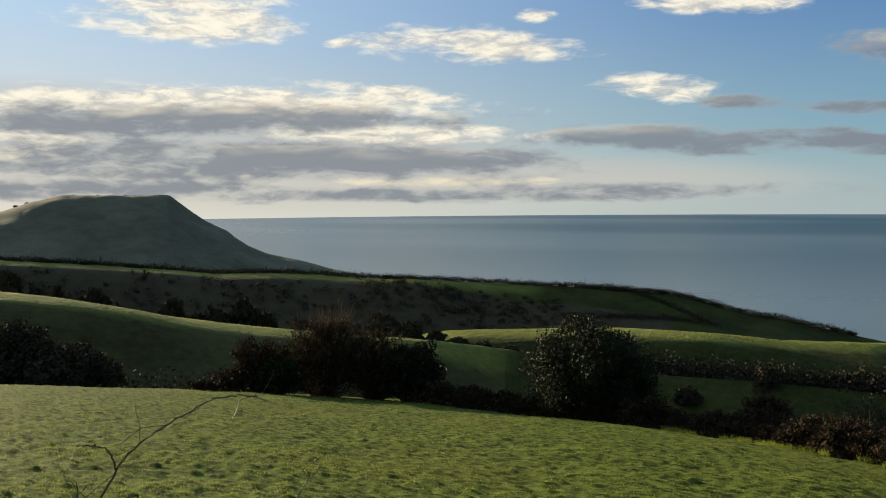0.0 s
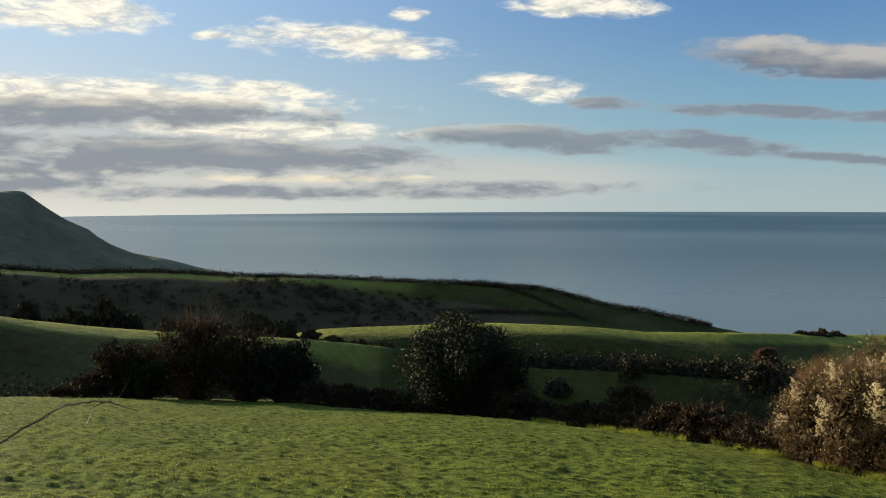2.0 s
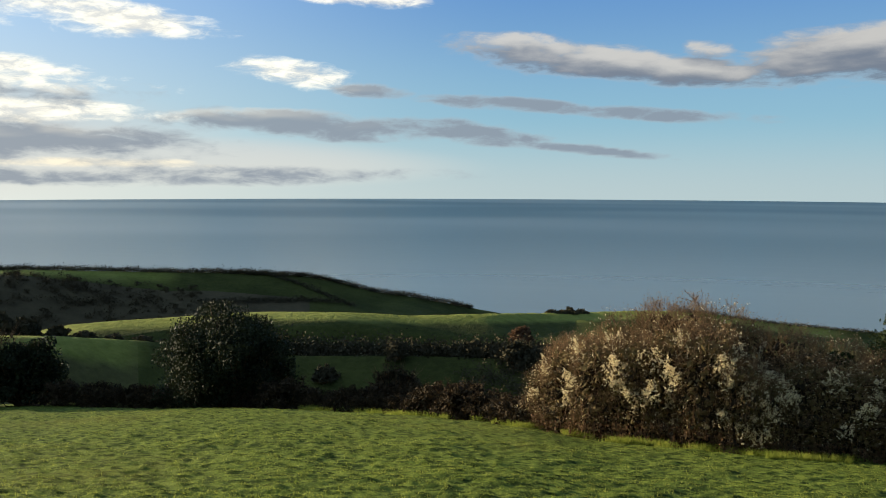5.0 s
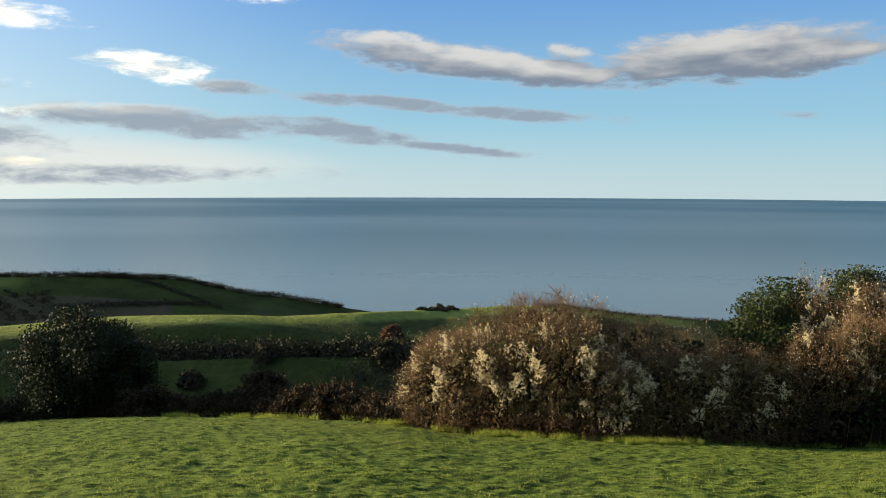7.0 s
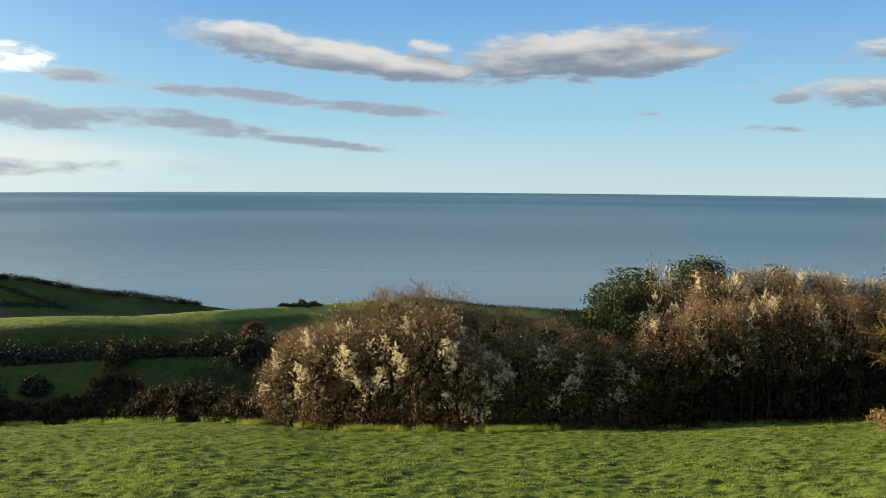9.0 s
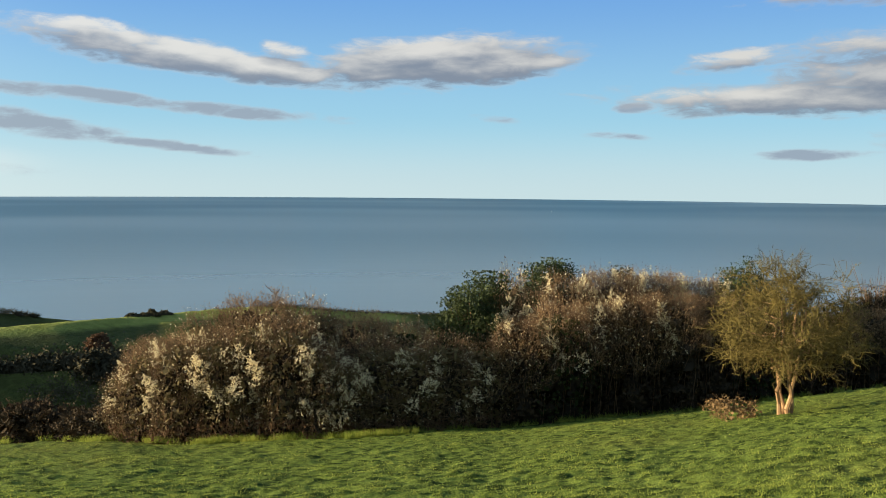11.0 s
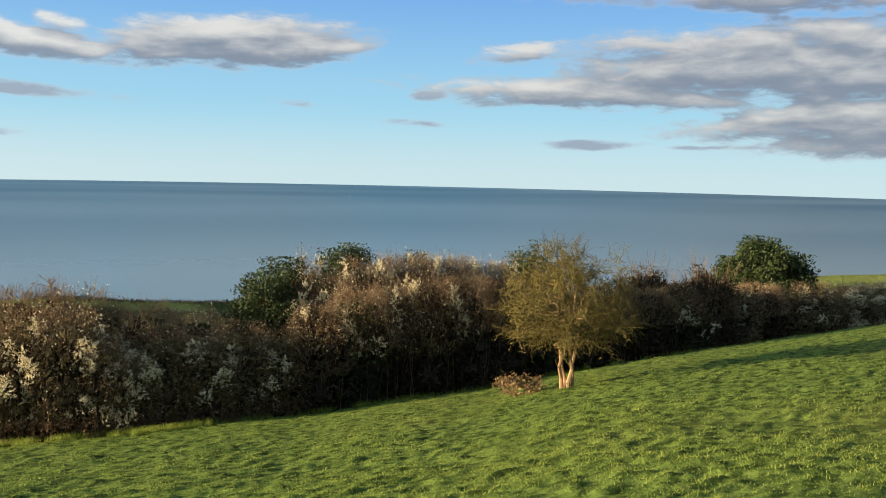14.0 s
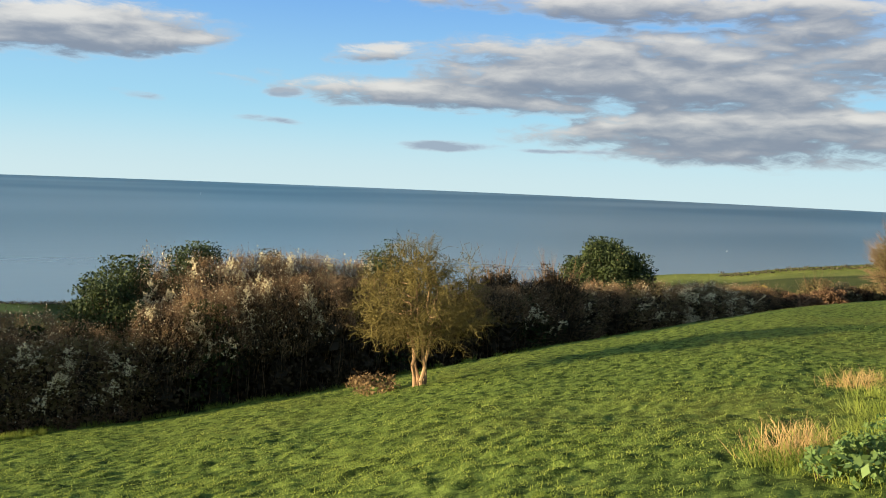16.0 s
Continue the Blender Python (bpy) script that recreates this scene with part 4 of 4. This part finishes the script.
for i, (a, up, wide) in enumerate([(-27.1, 1.5, 5.6), (-25.8, 0.8, 3.6), (-24.5, 0.75, 3.6), (-22.5, 1.1, 6.0), (-21.0, 0.4, 3.0), (-17.8, 1.1, 5.5), (-16.4, 0.6, 4.0), (-15.2, 1.2, 6.4), (-13.4, 1.8, 6.4), (-12.0, 1.2, 5.0),
                                   (-9.6, 1.0, 6.0), (-6.6, 1.2, 6.0), (-4.1, 1.75, 8.0), (-2.3, 1.25, 6.0), (-0.6, 0.8, 4.5), (0.9, 0.6, 4.0), (2.6, 0.5, 4.0), (4.4, 0.5, 4.0)]):
    crest_tree(i, a, up, wide)
for i, (a, s) in enumerate([(-25.2, 1.3), (-24.4, 0.9), (-22.8, 1.5), (-21.9, 0.8), (-20.3, 1.5), (-19.7, 1.2), (-18.5, 0.7), (-11.2, 0.8), (-3.8, 1.3), (-2.9, 0.9), (0.5, 0.7), (5.4, 1.0), (6.2, 0.8), (9.5, 0.7), (10.3, 0.9), (11.2, 1.1), (12.0, 0.7),
                            (13.4, 1.1), (14.4, 1.3), (15.5, 1.0), (16.8, 0.9), (18.0, 1.0), (19.2, 0.8), (21.0, 0.8), (24.8, 1.3), (25.7, 1.0)]):
    d = float(column("far_ridge", np.array([a]))[0][0])
    far_tree(i, a, d + 2, s * 1.25, s * 0.55, 0.6)
for i, (a, d, s) in enumerate([(20.8, 150, 0.9), (16.0, 142, 0.8), (23.3, 155, 0.8), (26.0, 156, 1.0), (27.5, 156, 0.9), (29.0, 150, 1.2), (30.4, 150, 1.0), (21.5, 139, 1.0), (25.2, 140, 0.62), (31.4, 201, 0.75), (32.0, 202, 0.7), (32.6, 203, 0.85), (33.3, 205, 0.75)]):
    far_tree(i, a, d, s, sink=0.3 if d < 180 else 2.1)

for i, (a, s) in enumerate([(-26.6, 1.3), (-26.0, 0.9), (-23.4, 0.7), (-22.0, 0.8), (-21.3, 0.6), (-20.4, 0.7), (-19.8, 0.5)]):
    far_tree(i, a, 1150, s * 1.1, s * 0.6, 1.0)


put(leafy_bush("sallow_bush", "round russet-brown bush in the valley hedge", "bush", 2.7, 2.4, 3.7, 120, 40, 0.16, M_RUSSET, 66), 29.3, 164, 0.3)


def bare_sapling(label, a, d, h, seed):
    """A slim leafless young tree with a fan of bare twigs."""
    rng = np.random.default_rng(seed)
    top = thing("bare_sapling", label, "tree")
    P = np.array([[0.06 * h * math.sin(k * 0.5) * k / 8, 0.02 * h * k / 8, h * k / 8 * 0.9] for k in range(9)])
    part("trunk", mesh_from("trunk", *prisms(P[:-1], P[1:], np.linspace(0.04, 0.012, 8), np.linspace(0.036, 0.008, 8))), M_TWIG, top)
    A = P[rng.integers(4, 9, 34)] + rng.normal(size=(34, 3)) * 0.05
    B = A + unit(rng.normal(size=(34, 3)) + [0, 0, 0.9]) * rng.uniform(0.3, 0.8, (34, 1))
    k = rng.integers(0, 34, 90)
    C = B[k] + unit(rng.normal(size=(90, 3)) + [0, 0, 0.5]) * rng.uniform(0.15, 0.4, (90, 1))
    stuff_part("twigwork", mesh_from("twigwork", *prisms(np.concatenate([A, B[k]]), np.concatenate([B, C]), 0.008, 0.005)), M_TWIG, top)
    return put(top, a, d, 0.1)


bare_sapling("slim leafless sapling rising over the hedge", 41.2, 30, 5.6, 1)
bare_sapling("slim leafless sapling among the brown bushes", -7.4, edge_at(-7.4) + 3, 6.0, 2)
bare_sapling("slim leafless sapling beside the brown bushes", -5.4, edge_at(-5.4) + 3.4, 5.2, 3)


def scrub(name, label, spots, size, leaf, mat, per, seed):
    """A hedge or wood of many overlapping clumps that nobody could count."""
    rng = np.random.default_rng(seed)
    C = np.array([at(a, d)[:] for a, d in spots])
    s = size * rng.uniform(0.6, 1.25, len(C))
    n = len(C) * per
    off = rng.normal(size=(n, 3)) * [0.38, 0.38, 0.24] * np.repeat(s, per)[:, None]
    P = np.repeat(C, per, axis=0) + off + np.array([0, 0, 1.0]) * (0.28 * np.repeat(s, per))[:, None]
    me = mesh_from(name, *leaves(P, leaf, rng, 0.7))
    me.materials.append(mat)
    return tagged(new(name, me), label, "hedge", kind="stuff")


rng = np.random.default_rng(77)
ridge_line = [(a, float(column("far_ridge", np.array([a]))[0][0]) + 2 + rng.uniform(-2, 2)) for a in np.arange(-29, 26, 0.14)]
scrub("ridge_hedge", "dark hedge along the far ridge", ridge_line, 4.4, 0.50, M_SCRUB, 80, 1)
slope = [(rng.uniform(-29, 6), rng.uniform(512, 572)) for _ in range(260)] + [(rng.uniform(-6, 8), rng.uniform(545, 590)) for _ in range(160)]
scrub("hillside_scrub", "dark scrub covering the far hillside", slope, 4.0, 0.55, M_ROUGH, 40, 2)
cross = [(a, 560 + (a - 8) * 2.5 + rng.uniform(-2, 2)) for a in np.arange(8, 17, 0.12)] + [(a, 610 - (a - 14) * 7) for a in np.arange(10, 18, 0.12)]
scrub("ridge_hedge", "dark hedges between the headland fields", cross, 4.2, 0.5, M_SCRUB, 40, 3)
mid_hedge = [(a, 156 + rng.uniform(-1.2, 1.2)) for a in np.arange(12.5, 31, 0.12)]
scrub("valley_hedge", "thick dark hedge across the valley", mid_hedge, 4.4, 0.24, M_SCRUB, 190, 4)
scrub("valley_blossom", "patches of white blossom on the valley hedge", [(a, 154.5) for a in list(np.arange(13.2, 15, 0.22)) + list(np.arange(17.8, 20.5, 0.3)) + list(np.arange(22, 23, 0.25))], 2.2, 0.14, M_BLOSSOM, 26, 5)
crest_hedge = [(a, 149 + rng.uniform(-1, 1)) for a in np.arange(-18, 5.5, 0.14)]
scrub("valley_hedge", "dark low hedge along the near hill's crest", crest_hedge, 1.7, 0.16, M_SCRUB, 50, 6)
lower = [(rng.uniform(25.5, 31), rng.uniform(128, 150)) for _ in range(90)] + [(a, 66 + rng.uniform(-2, 2)) for a in np.arange(-30, -13, 0.25)]
scrub("valley_hedge", "dark bramble bank in the valley bottom", lower, 3.0, 0.16, M_SCRUB, 90, 7)
crest = [(a, float(column("mid_crest", np.array([a]))[0][0]) + rng.uniform(-1, 1)) for a in np.arange(39.5, 53, 0.12)]
scrub("ridge_hedge", "low dark hedge on the seaward crest", crest, 1.0, 0.17, M_SCRUB, 34, 9)
top_hedge = [(a, 298 + rng.uniform(-1, 1)) for a in np.arange(93, 104, 0.10)]
scrub("ridge_hedge", "thin dark hedge on the far pasture's crest", top_hedge, 1.1, 0.2, M_SCRUB, 26, 8)

# ---- turf and grasses ----


def blades(name, label, P, size, width, mat, seed, lean=0.5):
    """Single tapering grass blades rooted at P."""
    rng = np.random.default_rng(seed)
    n = len(P)
    ang = rng.uniform(0, 6.283, n)
    side = np.stack([np.cos(ang), np.sin(ang), np.zeros(n)], 1)
    L = (np.broadcast_to(size, n) * rng.uniform(0.55, 1.3, n))[:, None]
    tip = P + unit(np.concatenate([rng.normal(size=(n, 2)) * lean, np.ones((n, 1))], 1)) * L
    w = np.broadcast_to(width, n)[:, None]
    V = np.stack([P - side * w, P + side * w, tip], 1).reshape(-1, 3)
    me = mesh_from(name, V, np.arange(3 * n).reshape(n, 3))
    me.materials.append(mat)
    return tagged(new(name, me), label, "grass", kind="stuff")


def scatter_on_field(n, lo, hi, a0, a1, seed):
    rng = np.random.default_rng(seed)
    a = rng.uniform(a0, a1, n)
    X, Y = shape_of_land(a)
    far = np.minimum(X[2] + 0.6, hi)
    d = np.exp(rng.uniform(math.log(lo), np.log(far)))
    out = np.zeros((n, 3))
    order = np.argsort(d)
    # heights by short runs of nearly equal distance
    for run in np.array_split(order, 400):
        dm = float(d[run].mean())
        z0, z1 = pchip(X[:, run], Y[:, run], np.array([dm, dm + 0.01]))
        out[run, 2] = z0 + (z1 - z0) * 100 * (d[run] - dm)
    out[:, 0], out[:, 1] = d * np.sin(np.radians(a)), d * np.cos(np.radians(a))
    return out


turf = scatter_on_field(540000, 6.0, 60, -33, 106, 3)
lift = np.array([tussock(x, y) for x, y in turf[:, :2]])
keep = np.random.default_rng(6).uniform(0, 1, len(turf)) < np.clip((lift + 0.03) / 0.07, 0.35, 1)
turf, lift = turf[keep], lift[keep]
turf[:, 2] += lift - 0.01
size = 0.040 + 0.32 * np.clip(lift, 0, 0.12)
blades("turf_grass", "short tussocky green pasture grass", turf, size, 0.0050, M_BLADE, 4, 1.1)


def rim(a0, a1, n, near, far, seed):
    """Places along the foot of the hedge."""
    rng = np.random.default_rng(seed)
    a = rng.uniform(a0, a1, n)
    X, Y = shape_of_land(a)
    k = X[2] + rng.uniform(near, far, n)
    f = np.where(k < X[2], (k - X[1]) / (X[2] - X[1]), 1.0)
    z = Y[1] + (Y[2] - Y[1]) * f + np.where(k > X[2], (Y[3] - Y[2]) / (X[3] - X[2]) * (k - X[2]), 0) + 0.05
    return np.stack([k * np.sin(np.radians(a)), k * np.cos(np.radians(a)), z], 1)


def clumped(P):
    return P[np.array([noise.noise(Vector((x * 1.1, y * 1.1, 3.0))) + 0.35 * noise.noise(Vector((x * 4, y * 4, 5.0))) > 0.02 for x, y, z in P])]


blades("verge_grass", "longer bright grass along the foot of the hedge", clumped(rim(14, 50, 24000, -1.1, 0.5, 8)), 0.20, 0.008, M_BLADE, 9, 0.45)
blades("verge_grass", "longer grass under the field's far hedge", clumped(rim(50, 96, 8000, -0.3, 1.0, 10)), 0.18, 0.008, M_BLADE, 11, 0.45)


def tuft(name, label, category, a, d, radius, n, tall, mat, seed, lean=0.4, width=0.0032):
    """A clump of long stalks that lean out from one foot."""
    rng = np.random.default_rng(seed)
    n = n * 2
    top = thing(name, label, category)
    P = np.concatenate([rng.normal(size=(n, 2)) * radius * 0.5, np.zeros((n, 1)) - 0.03], 1)
    ang = rng.uniform(0, 6.283, n)
    side = np.stack([np.cos(ang), np.sin(ang), np.zeros(n)], 1) * width
    L = rng.uniform(0.45, 1.15, (n, 1)) * tall
    way = unit(np.concatenate([P[:, :2] / radius * 0.5 + rng.normal(size=(n, 2)) * lean, np.ones((n, 1))], 1))
    mid = P + way * L * 0.6
    tip = mid + unit(way + rng.normal(size=(n, 3)) * 0.35 - [0, 0, 0.35]) * L * 0.45
    V = np.stack([P - side, P + side, mid + side * 0.7, mid - side * 0.7, tip], 1).reshape(-1, 3)
    b = np.arange(n)[:, None] * 5
    tris = np.concatenate([b + np.array([[0, 1, 2]]), b + np.array([[0, 2, 3]]), b + np.array([[3, 2, 4]])])
    stuff_part("stalk", mesh_from("stalk", V, tris), mat, top)
    return put(top, a, d, 0.0)


# rough bank beside the viewer
for a, d, r, n, h, seed in [(97.4, 9.2, 0.34, 110, 0.30, 1), (98.9, 9.6, 0.34, 190, 0.44, 2), (100.0, 10.0, 0.26, 170, 0.36, 3), (99.4, 9.0, 0.25, 120, 0.34, 8), (98.2, 10.4, 0.3, 60, 0.3, 9), (101.6, 15.5, 0.40, 260, 0.4, 5), (102.6, 16.5, 0.35, 200, 0.35, 6)]:
    tuft("dry_grass", "tuft of bleached dry grass in green turf", "grass", a, d, r, int(n * 0.6), h * 0.85, M_STRAW, 100 + seed, 0.55)
for a, d, r, n, h, seed in [(102.6, 9.8, 0.5, 420, 0.45, 1), (104.2, 9.5, 0.5, 420, 0.5, 2), (105.5, 9.2, 0.5, 420, 0.5, 3), (100.6, 8.9, 0.45, 360, 0.35, 4), (103.5, 8.6, 0.5, 420, 0.45, 5), (104.8, 11.0, 0.5, 420, 0.5, 6), (104.0, 12.6, 0.5, 380, 0.45, 7), (103.6, 14.2, 0.5, 340, 0.4, 8), (104.6, 16.5, 0.6, 340, 0.4, 9), (98.5, 8.8, 0.4, 260, 0.3, 10)]:
    tuft("long_grass", "tuft of long green grass on the bank", "grass", a, d, r, n, h * 0.6, M_BLADE, 120 + seed)
for a, d, seed in [(103.4, 9.0, 1), (104.6, 10.2, 2), (101.9, 8.4, 3)]:
    put(leafy_bush("nettle_clump", "low leafy green weed on the bank", "weed", 0.42, 0.40, 0.42, 26, 20, 0.03, M_WEED, 140 + seed), a, d)

# the stub of an old bush by the hawthorn
put(leafy_bush("bracken_clump", "brown dead bracken heap beside the hawthorn", "bracken", 0.95, 0.6, 0.58, 60, 18, 0.030, M_TAN, 150, bare=420, twig=M_TAN), 70.9, 20.9)
put(leafy_bush("bramble_bush", "small brown bramble at the field edge", "bush", 0.9, 0.6, 0.7, 50, 26, 0.05, M_BRAMBLE, 151, bare=80), -16.2, edge_at(-16) - 0.2)


def cane(name, label, points, r0, r1, shoots, seed, mat):
    """An arching bramble cane through points (azimuth, distance, height angle), with side shoots and thorns."""
    rng = np.random.default_rng(seed)
    top = thing(name, label, "bramble")
    P = np.array([(d * math.sin(radians(a)), d * math.cos(radians(a)), EYE + d * math.tan(radians(e))) for a, d, e in points])
    t = np.linspace(0, len(P) - 1, 40)
    C = np.stack([np.interp(t, np.arange(len(P)), P[:, c]) for c in range(3)], 1)
    for _ in range(3):
        C[1:-1] = (C[:-2] + 2 * C[1:-1] + C[2:]) / 4
    C[1:-1] += rng.normal(size=(38, 3)) * 0.003
    r = np.linspace(r0, r1, 40)
    part("stem", mesh_from("stem", *prisms(C[:-1], C[1:], r[:-1], r[1:])), mat, top)
    for _ in range(shoots):
        i = rng.integers(8, 39)
        p, d = C[i], unit(C[min(i + 1, 39)] - C[i - 1] + rng.normal(size=3) * 0.7)
        S = [p]
        for k in range(4):
            d = unit(d + rng.normal(size=3) * 0.25 + [0, 0, -0.05])
            S.append(S[-1] + d * rng.uniform(0.02, 0.07))
        S = np.array(S)
        part("shoot", mesh_from("shoot", *prisms(S[:-1], S[1:], r1 * 0.8, r1 * 0.5)), mat, top)
    i = rng.integers(2, 38, 46)
    stuff_part("thorn", mesh_from("thorn", *prisms(C[i], C[i] + unit(rng.normal(size=(46, 3))) * 0.014, 0.0016, 0.0003)), mat, top)
    return top


M_CANE = foliage("bramble_cane", (0.060, 0.035, 0.024), (0.150, 0.090, 0.055), 0.6, 0.0)
cane("bramble_cane", "single arching brown bramble cane near the viewer", [(-26.0, 4.2, -22.5), (-24.9, 4.2, -18.1), (-23.2, 4.2, -15.6), (-21.6, 4.2, -14.4), (-20.1, 4.2, -13.65), (-18.5, 4.2, -12.75), (-17.0, 4.2, -12.4), (-15.8, 4.2, -12.4), (-14.6, 4.2, -12.75)], 0.0065, 0.0025, 9, 3, M_CANE)
cane("bramble_cane", "thin bare bramble side cane", [(-23.6, 4.2, -16.1), (-23.75, 4.2, -15.4), (-24.1, 4.2, -14.85), (-24.8, 4.2, -14.55), (-25.8, 4.2, -14.5)], 0.005, 0.002, 3, 4, M_CANE)
cane("bramble_cane", "low tangled bramble cane", [(-29.0, 4.0, -19.0), (-27.6, 4.0, -17.4), (-26.6, 4.0, -17.3), (-25.6, 4.0, -17.6), (-24.6, 4.1, -18.4), (-23.8, 4.2, -19.6)], 0.006, 0.003, 8, 5, M_CANE)
cane("bramble_cane", "thin upright bramble tip", [(-13.2, 4.4, -21.0), (-12.6, 4.4, -19.2), (-11.8, 4.4, -18.0), (-10.8, 4.4, -17.2)], 0.004, 0.002, 3, 6, M_CANE)


def sail_boat(label, a, d, h):
    top = thing("sailing_boat", label, "boat")
    bm = bmesh.new()
    ring = [(-0.5, 0, 0.16), (-0.42, 0.12, 0.15), (0, 0.16, 0.13), (0.35, 0.09, 0.15), (0.55, 0, 0.18), (0.35, -0.09, 0.15), (0, -0.16, 0.13), (-0.42, -0.12, 0.15)]
    up = [bm.verts.new((x * h, y * h, z * h)) for x, y, z in ring]
    low = [bm.verts.new((x * 0.8 * h, y * 0.6 * h, -0.04 * h)) for x, y, z in ring]
    bm.faces.new(up), bm.faces.new(low[::-1])
    for i in range(8):
        bm.faces.new((up[i], low[i], low[i - 1], up[i - 1]))
    me = bpy.data.meshes.new("hull")
    bm.to_mesh(me), bm.free()
    part("hull", me, M_SAIL, top)
    part("mast", mesh_from("mast", *prisms([(0, 0, 0.1 * h)], [(0, 0, 1.3 * h)], 0.02 * h, 0.012 * h)), M_SAIL, top)
    part("sail", mesh_from("sail", [(0.02 * h, 0, 0.25 * h), (-0.5 * h, 0.06 * h, 0.27 * h), (0.02 * h, 0, 1.25 * h), (0.03 * h, 0.02 * h, 0.25 * h), (-0.48 * h, 0.08 * h, 0.27 * h), (0.03 * h, 0.02 * h, 1.25 * h)], [(0, 1, 2), (3, 5, 4), ]), M_SAIL, top)
    top.matrix_basis = pose(d * math.sin(radians(a)), d * math.cos(radians(a)), SEA + 0.1, 0, 0, 30)
    return top


M_SAIL = material("white_sail", lambda net, bsdf: net.put(bsdf.inputs["Base Color"], rgb(0.85, 0.84, 0.82)), 0.5)
sail_boat("small white sailing boat far out on the sea", 58.8, 2900, 7)
sail_boat("tiny white boat far out on the sea", 93.3, 1450, 2.4)
